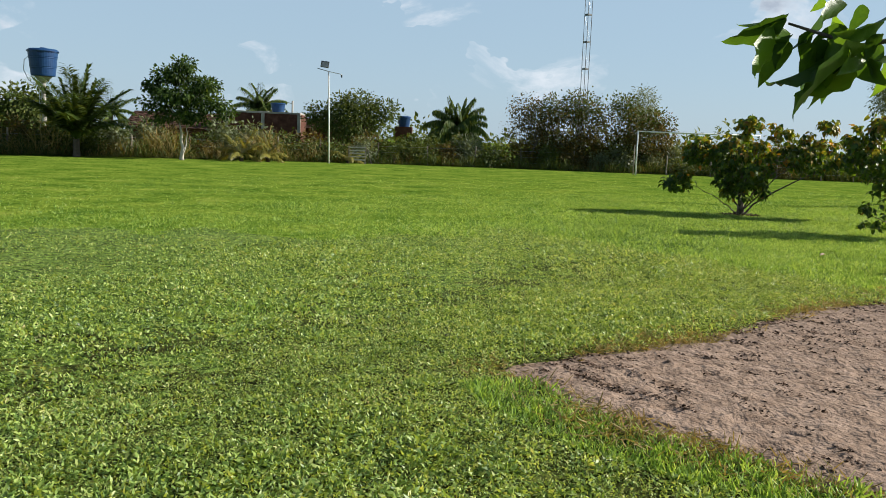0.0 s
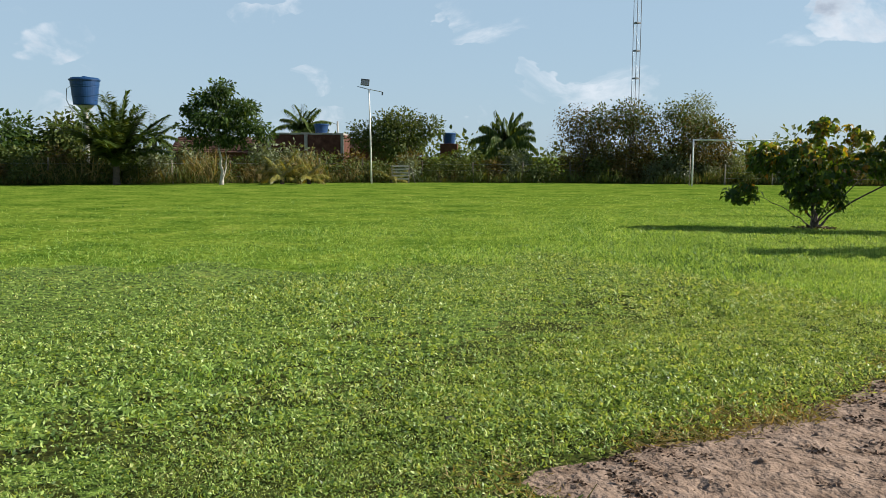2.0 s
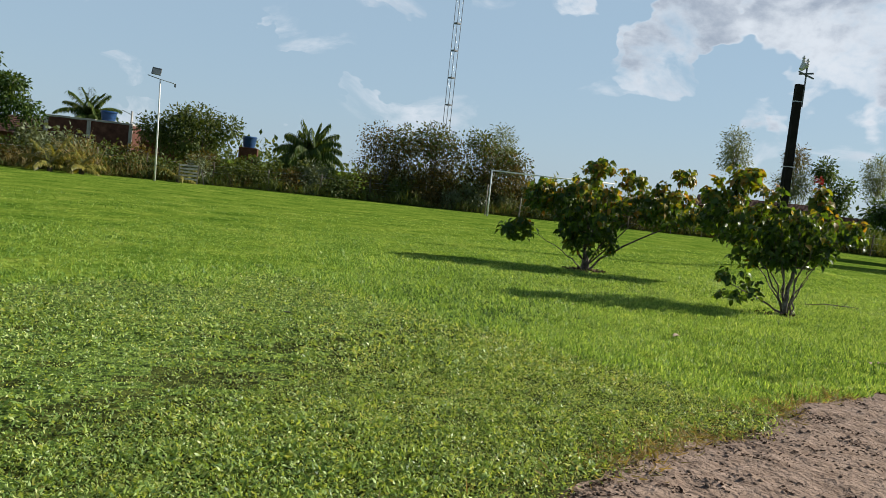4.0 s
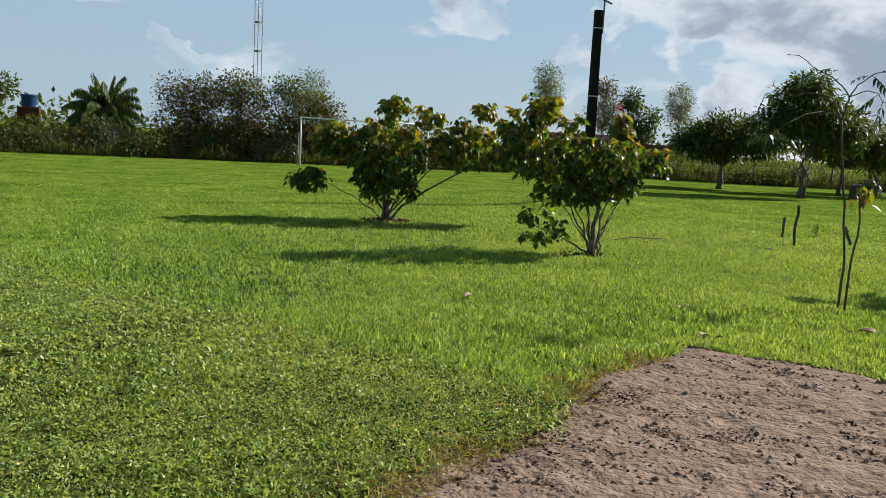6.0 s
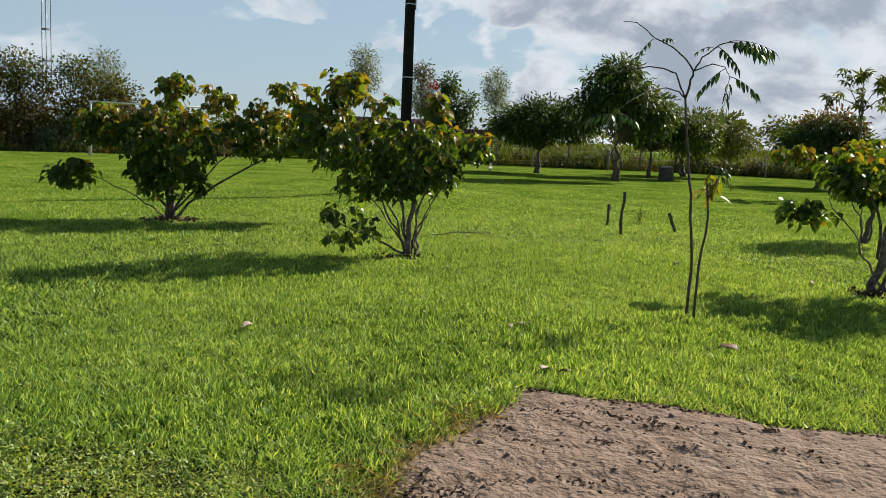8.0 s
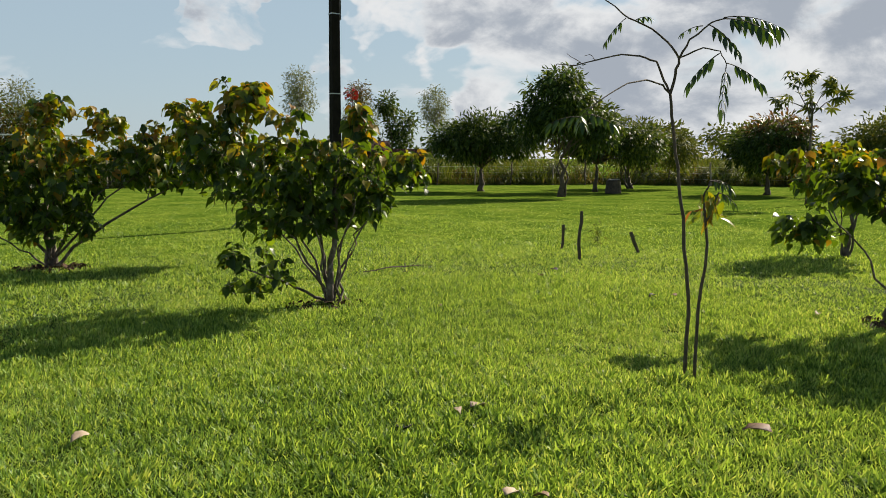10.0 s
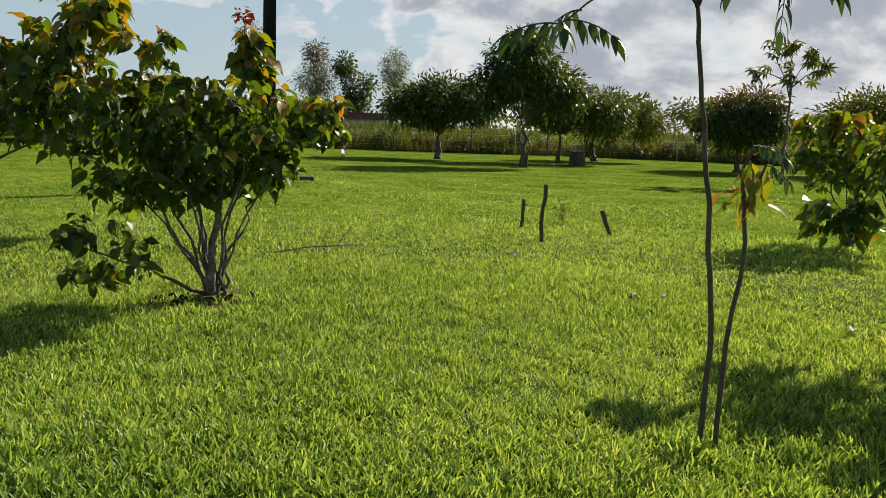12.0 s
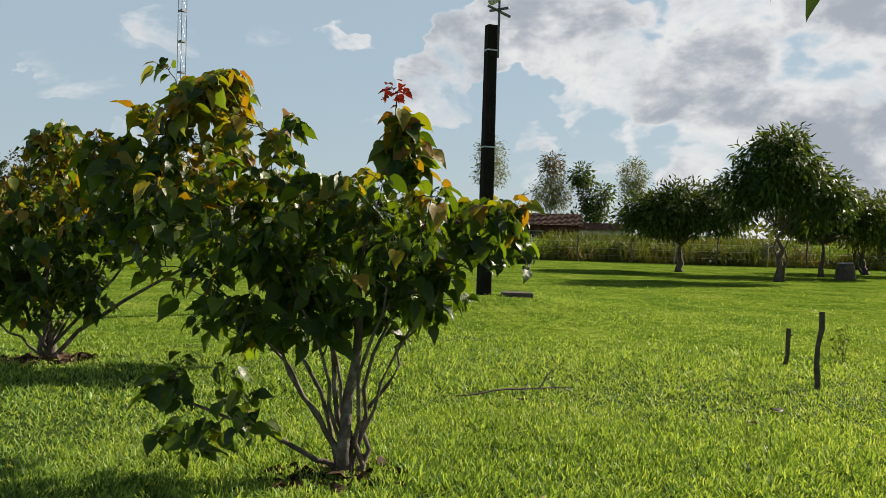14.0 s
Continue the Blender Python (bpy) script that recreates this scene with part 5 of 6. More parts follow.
def weeds(name, label, mat, count, low, high, wide, span, inward, outward, seed):
    rng = np.random.default_rng(seed)
    ss = rng.uniform(span[0], span[1], count)
    spots = np.array([along_edge(v) for v in ss])
    off = rng.uniform(-inward, outward, count)
    clump = 0.6 + .5 * np.sin(ss * 1.7 + seed) * np.sin(ss * .61 + 2 * seed) + .2 * rng.random(count)
    base = np.stack([spots[:, 0] + spots[:, 2] * off, spots[:, 1] + spots[:, 3] * off, np.zeros(count)], 1)
    w = rng.normal(size=(count, 3)) * .35
    w[:, 2] = 1
    v, g = scatter(diamond_shape(wide, .35), base, w, rng.normal(size=(count, 3)), rng.uniform(low, high, count) * np.clip(clump, .25, 1.3))
    tagged(link_mesh(name, v, g, mat), label, "weeds", kind="stuff")


weeds("green_weeds", "rank green weeds along the edge of the field", M_BUSH, 26000, .35, 1.05, .05, (0, EDGE_LONG - .5), .25, 2.6, 1)
weeds("dry_weeds", "tall straw-coloured dry grass in the hedge", M_STRAW, 5200, .5, 1.9, .03, (22, 47), .1, 2.0, 2)
weeds("dry_weeds", "dry straw-coloured grass behind the wire fence", M_STRAW, 5000, .3, .9, .035, (60, EDGE_LONG - .5), .1, 3.0, 3)
weeds("olive_weeds", "olive green tall weeds behind the wire fence", M_OLIVE, 9000, .4, 1.2, .05, (40, EDGE_LONG - .5), -.3, 4.0, 4)

# low rise of rough pasture behind the fence
bx, by, bz, quads = [], [], [], []
cols, rows_ = 90, 14
for i in range(cols):
    x, y, ox, oy = along_edge(62 + (EDGE_LONG - 63) * i / (cols - 1))
    for j in range(rows_):
        d = 1.2 + 22 * (j / (rows_ - 1)) ** 1.5
        hgt = (1 - math.exp(-d / 2.2)) * 1.05 * min(1, i / 8) + .12 * noise.noise(Vector((x * .5 + ox * d, y * .5 + oy * d, 0)))
        bx.append((x + ox * d, y + oy * d, hgt - .1 * (j == 0) - .25 * (d > 18)))
for i in range(cols - 1):
    for j in range(rows_ - 1):
        a = i * rows_ + j
        quads.append((a, a + rows_, a + rows_ + 1, a + 1))
bank = link_mesh("pasture_bank", bx, quads, M_LAWN, None, True)
tagged(bank, "low rough green pasture rise behind the fence", "bank", kind="structure")
bank_pts = np.array(bx)
n = 26000
pick = rng.integers(0, len(bank_pts), n)
p = bank_pts[pick] + rng.normal(size=(n, 3)) * (.5, .5, .03)
w = rng.normal(size=(n, 3)) * .4 + (0, 0, 1)
v, g = scatter(diamond_shape(.09, .3), p, w, rng.normal(size=(n, 3)), rng.uniform(.25, .75, n))
tagged(link_mesh("pasture_weeds", v, g, M_BUSH), "rough green pasture weeds on the rise", "weeds", kind="stuff")


# wire fence on the far right side and round the back
def fence(span, spacing, label, height=1.25, off=0.0):
    root = thing("wire_fence", (0, 0, 0), label, "fence")
    pr = random.Random(int(span[0]))
    heads, s = [], span[0]
    while s < span[1]:
        x, y, ox, oy = along_edge(s)
        x, y = x + ox * off, y + oy * off
        h = height * pr.uniform(.9, 1.2)
        lean = (pr.uniform(-.1, .1), pr.uniform(-.1, .1))
        v, f = tube(curve_points((x, y, -.1), (x + lean[0], y + lean[1], h), pr, 0, .02, 4), [pr.uniform(.035, .055)] * 5, 6)
        link_mesh("post", v, f, M_WOOD if pr.random() < .6 else M_DBARK, root)
        heads.append((x, y, lean))
        s += spacing * pr.uniform(.8, 1.2)
    for k, z in enumerate((.35, .7, 1.05)):
        line = [(x + l[0] * z / height, y + l[1] * z / height, z) for x, y, l in heads]
        v, f = tube(line, [.004] * len(line), 4)
        link_mesh("wire", v, f, M_STEEL, root)
    return root


fence((66, EDGE_LONG - 1), 2.3, "wire fence on rough wooden posts along the pasture")
fence((24, 62), 2.8, "wire fence on rough posts in the weedy hedge", 1.2, .9)


# ---- floodlight pole, goal, gate, tower ----
def floodlight(place):
    root = thing("floodlight_pole", place, "thin white pole with a square floodlight and bracket", "floodlight")
    v, f = tube([(0, 0, -.1), (-.05, 0, 2.6), (-.12, 0, 5.1)], [.05, .045, .035], 8)
    link_mesh("pole", v, f, M_WPAINT, root, True)
    v, f = tube([(-.75, 0, 5.28), (-.1, 0, 5.12), (.55, 0, 5.0), (.6, 0, 4.98)], [.022] * 4, 6)
    link_mesh("cross_arm", v, f, M_STEEL, root, True)
    bm = bmesh.new()
    box_mesh(bm, (.46, .12, .36), (-.32, -.06, 5.5), (-18, 6, 0), bevel=.02)
    for k in range(5):
        box_mesh(bm, (.4, .06, .02), (-.32, .02, 5.38 + .06 * k), (-18, 6, 0))
    lamp = part("lamp_housing", bm, M_DSTEEL, root)
    bm = bmesh.new()
    box_mesh(bm, (.38, .012, .28), (-.32, -.124, 5.48), (-18, 6, 0))
    part("lamp_glass", bm, M_GLASS, lamp)
    bm = bmesh.new()
    box_mesh(bm, (.08, .08, .18), (.62, 0, 4.9), bevel=.01)
    part("photocell", bm, M_DSTEEL, root)


floodlight((-6.8, 49.0, 0))


def goal(place, turn):
    root = thing("football_goal", place, "white-painted thin pipe football goal without a net", "goal", turn=turn)
    for x in (0, 6.6):
        v, f = tube([(x, 0, -.1), (x, 0, 1.2), (x, 0, 2.44)], [.045, .04, .04], 9)
        link_mesh("post", v, f, M_WPAINT, root, True)
        v, f = tube([(x, 1.0, -.05), (x, 1.0, 1.7)], [.03, .03], 7)
        link_mesh("back_post", v, f, M_WOOD, root, True)
    v, f = tube([(-.05, 0, 2.44), (3.3, 0, 2.42), (6.65, 0, 2.44)], [.035] * 3, 9)
    link_mesh("crossbar", v, f, M_WPAINT, root, True)


goal((10.45, 48.2, 0), -4)


def gate(place, turn):
    root = thing("wooden_gate", place, "grey slatted wooden gate leaning in the hedge", "gate", turn=turn)
    for x in (-.62, .62):
        bm = bmesh.new()
        box_mesh(bm, (.09, .08, 1.3), (x, 0, .6), (0, 3 * x, 0), bevel=.01)
        part("post", bm, M_WOOD, root)
    for k in range(5):
        bm = bmesh.new()
        box_mesh(bm, (1.2, .03, .11), (0, -.05, .3 + .22 * k), (0, random.Random(k).uniform(-2, 2), 0), bevel=.006)
        part("slat", bm, M_PALE, root)
    bm = bmesh.new()
    box_mesh(bm, (.06, .05, 1.2), (.95, 0, .5), (0, -16, 0), bevel=.008)
    part("brace", bm, M_WOOD, root)
    return root


gate((-5.3, 50.0, 0), 8).scale = (.76, .76, .8)


def lattice_mast(place, height, width):
    root = thing("radio_mast", place, "tall slender galvanised lattice radio mast", "mast")
    corners = [(width * .577 * math.cos(a), width * .577 * math.sin(a)) for a in (radians(20), radians(140), radians(260))]
    for x, y in corners:
        v, f = tube([(x, y, -.1), (x, y, height)], [.038, .03], 6)
        link_mesh("leg", v, f, M_DSTEEL, root)
    step_, z, flip = 3.0, 1.2, 0
    while z < height:
        bm = bmesh.new()
        for k in range(3):
            (x0, y0), (x1, y1) = corners[k], corners[(k + 1) % 3]
            box_mesh(bm, (math.hypot(x1 - x0, y1 - y0), .05, .16), ((x0 + x1) / 2, (y0 + y1) / 2, z), (0, 0, math.degrees(math.atan2(y1 - y0, x1 - x0))))
        part("ring", bm, M_DSTEEL, root)
        bits = []
        for k in range(3):
            (x0, y0), (x1, y1) = corners[k], corners[(k + 1) % 3]
            bits.append(tube([(x0, y0, z), (x1, y1, min(z + step_, height))], [.006, .006], 4))
        v, f = joined(bits)
        link_mesh("bracing", v, f, M_STEEL, root)
        z += step_


lattice_mast((15.1, 99.3, 0), 42, .8)


# ---- water tanks and houses ----
def tank_shape(bm, r, h, z, segments=36):
    """A tapered plastic tank with ribs, a shoulder and a domed lid."""
    rings_ = [(r * .82, 0), (r * .84, h * .04), (r * .88, h * .3), (r * .90, h * .32), (r * .90, h * .36), (r * .92, h * .38), (r * .96, h * .7), (r * .98, h * .72), (r * .98, h * .76), (r, h * .78), (r * 1.02, h * .95), (r * 1.06, h * .955), (r * 1.06, h)]
    prev = None
    for rad, zz in rings_:
        ring = [bm.verts.new((rad * math.cos(2 * math.pi * k / segments), rad * math.sin(2 * math.pi * k / segments), z + zz)) for k in range(segments)]
        if prev:
            for k in range(segments):
                bm.faces.new((prev[k], prev[(k + 1) % segments], ring[(k + 1) % segments], ring[k]))
        else:
            bm.faces.new(ring[::-1])
        prev = ring
    bm.faces.new(prev)


def lid_shape(bm, r, h, z, segments=36):
    prev = None
    for rad, zz in ((r * 1.1, -.02), (r * 1.1, .03), (r * .95, .06 + h * .35), (r * .5, h * .8), (r * .2, h), (r * .18, h * 1.12)):
        ring = [bm.verts.new((rad * (1 + .012 * (k % 4 == 0)) * math.cos(2 * math.pi * k / segments), rad * (1 + .012 * (k % 4 == 0)) * math.sin(2 * math.pi * k / segments), z + zz)) for k in range(segments)]
        if prev:
            for k in range(segments):
                bm.faces.new((prev[k], prev[(k + 1) % segments], ring[(k + 1) % segments], ring[k]))
        else:
            bm.faces.new(ring[::-1])
        prev = ring
    bm.faces.new(prev)


def water_tank(place, r, h, foot, label):
    root = thing("water_tank", place, label, "water tank")
    bm = bmesh.new()
    tank_shape(bm, r, h, foot)
    part("tank", bm, M_TANK, root)
    bm = bmesh.new()
    lid_shape(bm, r, h * .14, foot + h)
    part("lid", bm, M_TANK, root)
    return root


big = water_tank((-23.9, 51.0, 0), .80, 1.42, 4.38, "large blue plastic water tank on a single tall column")
bm = bmesh.new()
bmesh.ops.create_cone(bm, segments=14, radius1=.15, radius2=.13, depth=4.1, cap_ends=True, matrix=Matrix.Translation((0, 0, 1.95)))
part("column", bm, M_CONC, big, "pale concrete column")
bm = bmesh.new()
bmesh.ops.create_cone(bm, segments=14, radius1=.14, radius2=.5, depth=.36, cap_ends=True, matrix=Matrix.Translation((0, 0, 4.17)))
part("platform", bm, M_CONC, big)
v, f = tube([(-.78, -.1, 5.5), (-1.05, -.1, 5.3), (-1.1, -.1, 4.7), (-.8, -.1, 4.1), (-.2, -.1, 3.7), (-.17, -.1, .1)], [.022] * 6, 6)
link_mesh("pipe", v, f, M_INSUL, big, True)


def house(place, turn, long_, deep, wall, rise, wall_mat, label, windows=()):
    """A low house: solid walls with dark boxes painting the shade of window openings, gabled roof of separate tile
    courses.
    """
    root = thing("house", place, label, "house", turn=turn)
    bm = bmesh.new()
    box_mesh(bm, (long_, deep, wall), (0, 0, wall / 2))
    part("wall", bm, wall_mat, root)
    for x, z, w, h in windows:
        bm = bmesh.new()
        box_mesh(bm, (w, .10, h), (x, -deep / 2, z))
        win = part("window", bm, M_OPENING_SHADE, root)
        bm = bmesh.new()
        for sx_, sz_, lw, lh in ((0, h / 2, w + .1, .08), (0, -h / 2, w + .1, .08), (-w / 2, 0, .08, h), (w / 2, 0, .08, h), (0, 0, .05, h)):
            box_mesh(bm, (lw, .06, lh), (x + sx_, -deep / 2 - .045, z + sz_))
        part("frame", bm, M_WOOD, win)
    slope = math.atan2(rise, deep / 2)
    length = math.hypot(rise, deep / 2) + .35
    for side in (-1, 1):
        courses = 9
        roof = None
        for k in range(courses):
            bm = bmesh.new()
            t = (k + .5) / courses
            d = deep / 2 + .32 * math.cos(slope) - t * length * math.cos(slope)
            z = wall - .32 * math.sin(slope) + t * length * math.sin(slope) + .06
            ripple = int(long_ / .22)
            rows2 = []
            for e, dz in ((-.55, -.03), (.55, .02)):
                row_ = []
                for i in range(ripple + 1):
                    xx = -long_ / 2 - .3 + (long_ + .6) * i / ripple
                    dd = d - e * length / courses * math.cos(slope)
                    zz = z + e * length / courses * math.sin(slope) - dz + .035 * (i % 2)
                    row_.append((xx, side * dd, zz))
                rows2.append(row_)
            lower = [[bm.verts.new((x_, y_, z_ - .05)) for x_, y_, z_ in r_] for r_ in rows2]
            upper = [[bm.verts.new(p_) for p_ in r_] for r_ in rows2]
            for i in range(ripple):
                bm.faces.new((upper[0][i], upper[0][i + 1], upper[1][i + 1], upper[1][i]))
                bm.faces.new((lower[0][i + 1], lower[0][i], lower[1][i], lower[1][i + 1]))
                bm.faces.new((lower[0][i], lower[0][i + 1], upper[0][i + 1], upper[0][i]))
            bmesh.ops.recalc_face_normals(bm, faces=bm.faces)
            if roof is None:
                roof = part("roof", bm, M_TILE, root)
            else:
                part("tile_course", bm, M_TILE, roof)
    for side in (-1, 1):
        bm = bmesh.new()
        x = side * (long_ / 2 - .08)
        a = [bm.verts.new((x - .07, y, z)) for y, z in ((-deep / 2, wall), (deep / 2, wall), (0, wall + rise))]
        b = [bm.verts.new((x + .07, y, z)) for y, z in ((-deep / 2, wall), (deep / 2, wall), (0, wall + rise))]
        bm.faces.new(a[::-1])
        bm.faces.new(b)
        for i in range(3):
            bm.faces.new((a[i], a[(i + 1) % 3], b[(i + 1) % 3], b[i]))
        bmesh.ops.recalc_face_normals(bm, faces=bm.faces)
        part("gable", bm, wall_mat, root)
    return root


house((-17.8, 62.4, 0), 4, 9.0, 4.6, 1.75, 1.0, M_BRICK, "long low bare brick house with clay tile roof", ((-2.2, 1.0, .9, .9), (1.6, 1.0, .9, .9)))


def brick_wall_block(place, turn, long_, deep, tall, label):
    root = thing("brick_building", place, label, "building", turn=turn)
    bm = bmesh.new()
    box_mesh(bm, (long_, deep, tall), (0, 0, tall / 2))
    part("wall", bm, M_BRICK, root)
    for x in (-long_ / 2 + .1, long_ / 2 - .1, 0):
        bm = bmesh.new()
        box_mesh(bm, (.22, .1, tall - .02), (x, -deep / 2 - .04, tall / 2), bevel=.01)
        part("pillar", bm, M_CONC, root)
    for k in range(7):
        bm = bmesh.new()
        box_mesh(bm, (long_ / 7 - .02, deep + .08, .12), (-long_ / 2 + long_ / 7 * (k + .5), 0, tall + .05 + .02 * (k % 2)), bevel=.01)
        part("coping", bm, M_CONC, root)


brick_wall_block((-13.2, 62.5, 0), 4, 5.2, 4.0, 2.95, "unfinished flat-topped bare brick building")
house((-9.2, 67, 0), 2, 5.5, 4.2, 2.1, .7, M_BRICK, "small brick house with a low clay roof behind the hedge")
water_tank((-12.5, 63.0, 3.11), .5, .58, 0, "blue plastic water tank on the brick building's roof")
base = water_tank((-3.3, 62.4, 0), .45, .66, 2.4, "blue plastic water tank on a brick stand")
bm = bmesh.new()
box_mesh(bm, (1.2, 1.2, 2.4), (0, 0, 1.2), bevel=.02)
part("stand", bm, M_BRICK, base)
base = water_tank((-31.4, 63.0, 0), 1.1, .85, 2.3, "wide blue water tank behind the hedge")
bm = bmesh.new()
box_mesh(bm, (1.6, 1.6, 2.3), (0, 0, 1.15), bevel=.02)
part("stand", bm, M_CONC, base)
house((35.4, 66.0, 0), -28, 8.6, 4.8, 2.0, .75, M_BRICK, "low brick farmhouse with clay roof behind the pasture", ((-2.4, 1.1, .9, .9), (1.4, 1.1, .9, .9)))
house((40.3, 62.8, 0), -28, 3.2, 3.0, 1.75, .4, M_PLASTER, "small whitewashed shed with a low roof")
v, f = tube([(-14.4, 79.2, -.1), (-14.4, 79.2, 4.6)], [.1, .08], 8)
pole2 = thing("street_pole", (0, 0, 0), "thin concrete street pole behind the houses", "pole")
link_mesh("post", v, f, M_CONC, pole2, True)
v, f = tube([(-14.4, 79.2, 4.3), (-15.2, 79.2, 4.6)], [.03, .03], 6)
link_mesh("arm", v, f, M_STEEL, pole2)


# ---- far woods that close the horizon ----
rng = np.random.default_rng(91)
n = 5200
a = rng.uniform(0, 2 * math.pi, n)
r = rng.uniform(118, 150, n)
tall = 2.6 + 1.5 * np.sin(a * 9) * np.sin(a * 23 + 1) + rng.random(n)
centre = np.stack([4 + r * np.cos(a), 10 + r * np.sin(a), rng.random(n) * tall], 1)
p, w, u, s_ = leaf_cloud(centre, np.tile(np.array([[0, 0, 1.]]), (n, 1)), 7, .8, 1.0, rng)
p[:, 2] = np.maximum(p[:, 2], .1)
v, g = scatter(SIMPLE, p, w, u, s_)
tagged(link_mesh("far_woods", v, g, M_BUSH), "low band of distant green woodland round the fields", "woods", kind="stuff")


# ---- grass ----
def blade_places(box, near, far, per_m2, seed):
    rng = np.random.default_rng(seed)
    x0, x1, y0, y1 = box
    n = int((x1 - x0) * (y1 - y0) * per_m2)
    x, y = rng.uniform(x0, x1, n), rng.uniform(y0, y1, n)
    d = off_walk(x, y) * rng.uniform(.88, 1.12, n)
    dice = rng.random(n)
    keep = (d >= near) & (d < far) & in_view(x, y) & (ragged(x, y) < np.where(in_pit(x, y)[0] < 6.8, -.34 + .42 * dice, -.02 + .10 * dice ** 3))
    return x[keep], y[keep], rng


def blade(width):
    return np.array([(0, -.5, 0), (0, .5, 0), (1, .2, -.12), (1, -.2, -.12)], dtype=float) * (1, width, 1), np.zeros((0, 3), dtype=int), np.array([(0, 1, 2, 3)])


def wort(width):
    return np.array([(0, 0, 0), (.45, -.5, .05), (.45, .5, .05), (1, 0, -.12)], dtype=float) * (1, width, 1), np.array([(0, 1, 2), (1, 3, 2)]), np.zeros((0, 4), dtype=int)


def lay(name, label, mat, shape, x, y, rng, low, high, upright, lift):
    n = len(x)
    patch = 1 + .32 * wave_noise(x, y, 33, 1.6, 3) + .42 * wave_noise(x, y, 34, 13, 2)
    z = ground_height(x, y) + rng.uniform(0, lift, n) * np.clip(patch, .3, 2)
    w = rng.normal(size=(n, 3))
    w[:, 2] = np.abs(w[:, 2]) * .3 + upright
    v, g = scatter(shape, np.stack([x, y, z], 1), w, rng.normal(size=(n, 3)) * .85 + (0, 0, .7), rng.uniform(low, high, n) * np.clip(patch, .4, 1.8))
    tagged(link_mesh(name, v, g, mat), label, "grass", kind="stuff")


# zones of the lawn: extent, distance from the walk, blades to the square metre, blade length, blade breadth
ZONES = [((-5, 14.5, .2, 19), 0, 3.4, 6400, .72, 1.0), ((-8, 18, .2, 23), 3.4, 7.5, 1750, .62, 1.45), ((-14, 26, 1, 29), 7.5, 13, 420, .5, 1.3), ((-20, 40, 5, 40), 13, 22, 50, .5, 1.6)]
for k, (box, near, far, per, size, broad) in enumerate(ZONES):
    x, y, rng = blade_places(box, near, far, per, 200 + k)
    turf = turf_line(x, y) + rng.normal(size=len(x)) * .35 > 0
    edge = ragged(x, y)
    u_, v_ = in_pit(x, y)
    tall_ = ((edge > -.5) & (u_ < .3) & (v_ > .2)) | ((edge > -.8) & (u_ > 7.2))
    tuft = np.exp(-((x + 1.6) / .5) ** 2 - ((y - 7.3) / .18) ** 2) > rng.random(len(x)) * 1.4
    turf &= ~(tall_ | tuft)
    if turf.any() and k == 0:
        x2, y2 = x[turf] + rng.normal(size=turf.sum()) * .02, y[turf] + rng.normal(size=turf.sum()) * .02
        some = (rng.random(len(x2)) < .22) & (ragged(x2, y2) < 0)
        lay("broadleaf_turf", "short broad-leaved olive green turf with bare brown flecks", M_WORT, wort(.38), x2[some], y2[some], rng, .014, .028, .3, .035)
    if turf.any():
        lay("broadleaf_turf", "short broad-leaved olive green turf with bare brown flecks", M_WORT, wort(.36 * broad ** .4), x[turf], y[turf], rng, .017 * broad ** .45, .036 * broad ** .45, .4, .03)
    if (~turf).any():
        lay("lawn_grass", "fresh bright green lawn grass of upright blades", M_BLADE, blade(.19 * broad), x[~turf], y[~turf], rng, .042 * size, .09 * size, 1.0, .004)

# small dark crumbs of leaf and earth on the sand; their streaks also paint shadowed hollows
rng = np.random.default_rng(303)
heaps = 1500
hu, hv = rng.uniform(.15, PIT_LONG - .1, heaps), PIT_WIDE * rng.random(heaps) ** 1.4
held = wave_noise(hu, hv, 41, 2.2, 3) + rng.normal(size=heaps) * .5 > -.1
hu, hv, wide = hu[held], hv[held], rng.uniform(.3, 1.4, held.sum())
which = rng.integers(0, len(hu), 26000)
u_ = np.clip(hu[which] + rng.normal(size=26000) * .028 * wide[which], .05, PIT_LONG - .02)
v_ = np.clip(hv[which] + rng.normal(size=26000) * .075 * wide[which], .05, PIT_WIDE - .05)
# crumbs along the far edge: leaf litter that also darkens in the shaded bank
far_v = rng.uniform(.1, PIT_WIDE * .8, 2600)
u_, v_ = np.concatenate([u_, PIT_LONG - .03 - np.abs(rng.normal(size=2600)) * .05]), np.concatenate([v_, far_v])
n = len(u_)
i_, j_ = ((u_ + .5) / step).astype(int), ((v_ + .5) / step).astype(int)
p = np.stack([sx[i_, j_], sy[i_, j_], sz[i_, j_] + .003], 1)
w = rng.normal(size=(n, 3)) * (1, 1, .25)
v, g = scatter(wort(.6), p, w, rng.normal(size=(n, 3)) * .5 + (0, 0, 1), rng.uniform(.009, .034, n))
tagged(link_mesh("sand_litter", v, g, M_CRUMB_SHADE), "dark crumbs of leaf and earth on the sand, also painting its shadowed hollows", "litter", kind="stuff")

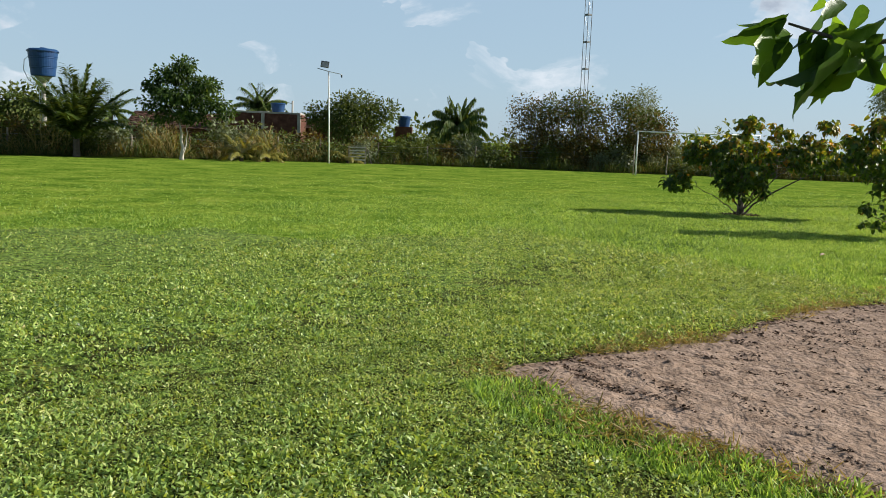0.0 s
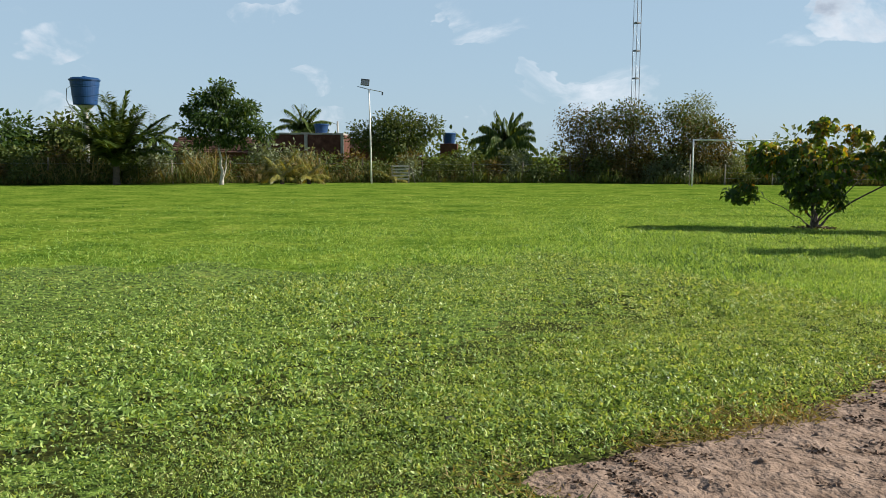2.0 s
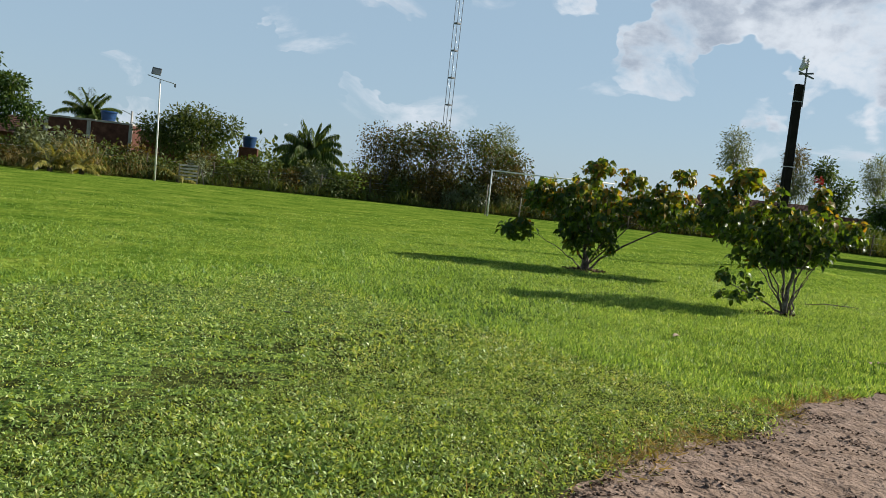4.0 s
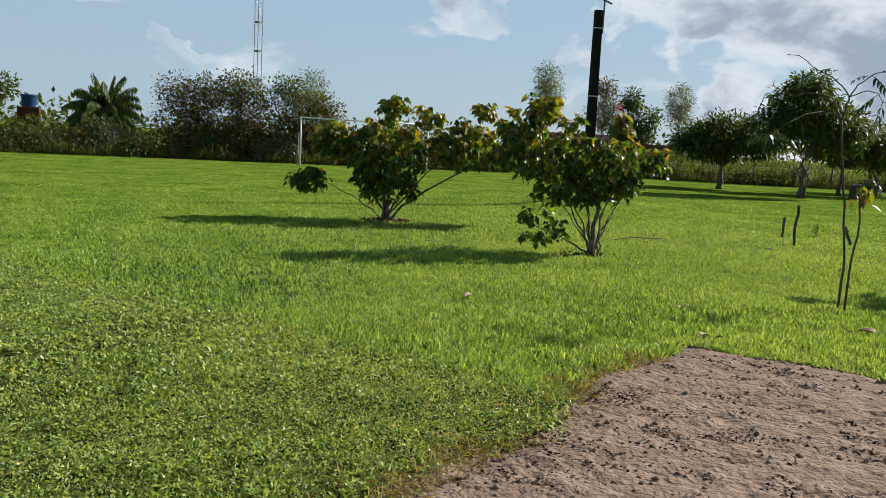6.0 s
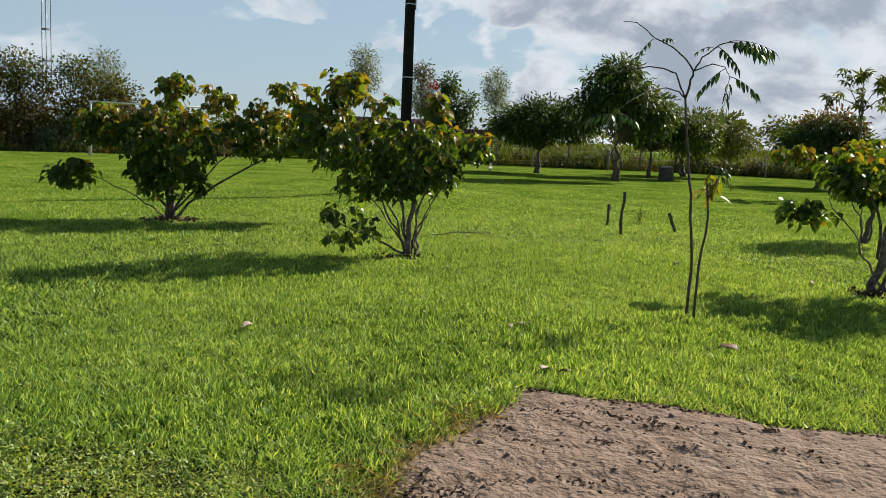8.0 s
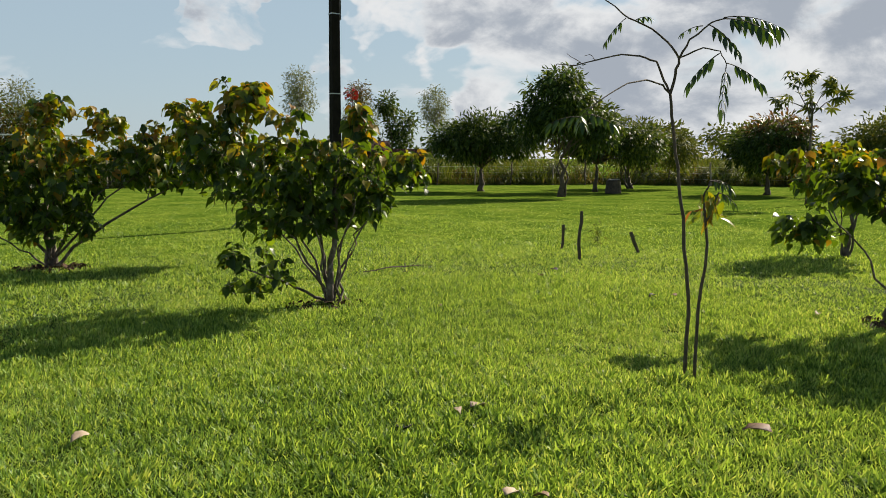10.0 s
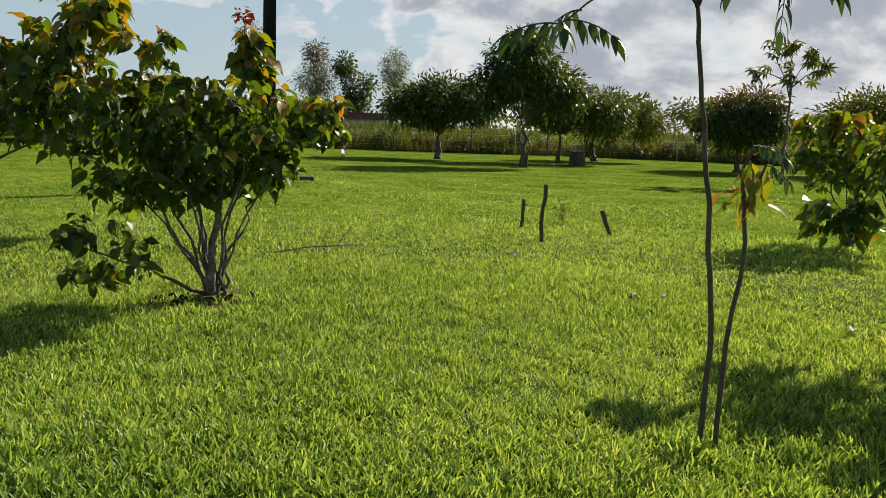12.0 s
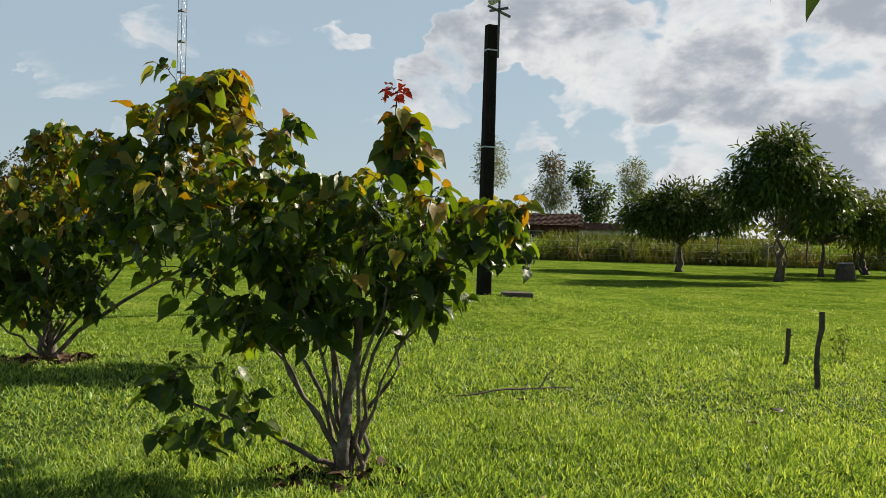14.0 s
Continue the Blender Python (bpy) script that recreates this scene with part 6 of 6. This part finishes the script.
# crumbled lumps of damp sand
n = 5200
u_, v_ = rng.uniform(.1, PIT_LONG - .1, n), PIT_WIDE * rng.random(n) ** 1.3
keep = wave_noise(u_, v_, 43, 2.6, 3) + rng.normal(size=n) * .45 > .1
u_, v_ = u_[keep], v_[keep]
n = len(u_)
i_, j_ = ((u_ + .5) / step).astype(int), ((v_ + .5) / step).astype(int)
p = np.stack([sx[i_, j_], sy[i_, j_], sz[i_, j_]], 1)
lump = (np.array([(1, 0, 0), (-.9, .1, 0), (.1, .8, .05), (-.1, -.9, 0), (.1, .1, .7), (0, 0, -.6)], dtype=float),
        np.array([(0, 2, 4), (2, 1, 4), (1, 3, 4), (3, 0, 4), (2, 0, 5), (1, 2, 5), (3, 1, 5), (0, 3, 5)]), np.zeros((0, 4), dtype=int))
v, g = scatter(lump, p, rng.normal(size=(n, 3)) * (1, 1, .2), rng.normal(size=(n, 3)) * .3 + (0, 0, 1), rng.uniform(.005, .022, n) * rng.uniform(.6, 1.4, n))
tagged(link_mesh("sand_lumps", v, g, M_DAMP), "small crumbled lumps of damp sand", "sand", kind="stuff")

# a ragged rim of dry brown turf round the sand
n = 260000
u_, v_ = rng.uniform(-.6, PIT_LONG + .6, n), rng.uniform(-.6, PIT_WIDE * .75, n)
x, y = .35 + u_ * .778 + v_ * .628, 5.62 + u_ * .628 - v_ * .778
edge = ragged(x, y)
keep = (edge < .2 * rng.random(n)) & (edge > -.42 * rng.random(n)) & (wave_noise(x, y, 51, 2.4, 3) + rng.normal(size=n) * .35 > -.1) & (u_ < 7.5)
x, y = x[keep], y[keep]
n = len(x)
w = rng.normal(size=(n, 3)) * (1, 1, .3) + (0, 0, .35)
v, g = scatter(blade(.12), np.stack([x, y, ground_height(x, y) + rng.uniform(0, .02, n)], 1), w, rng.normal(size=(n, 3)) + (0, 0, .6), rng.uniform(.04, .09, n))
tagged(link_mesh("dry_turf_rim", v, g, M_STRAW), "dry straw-brown turf along the sand's edge", "grass", kind="stuff")
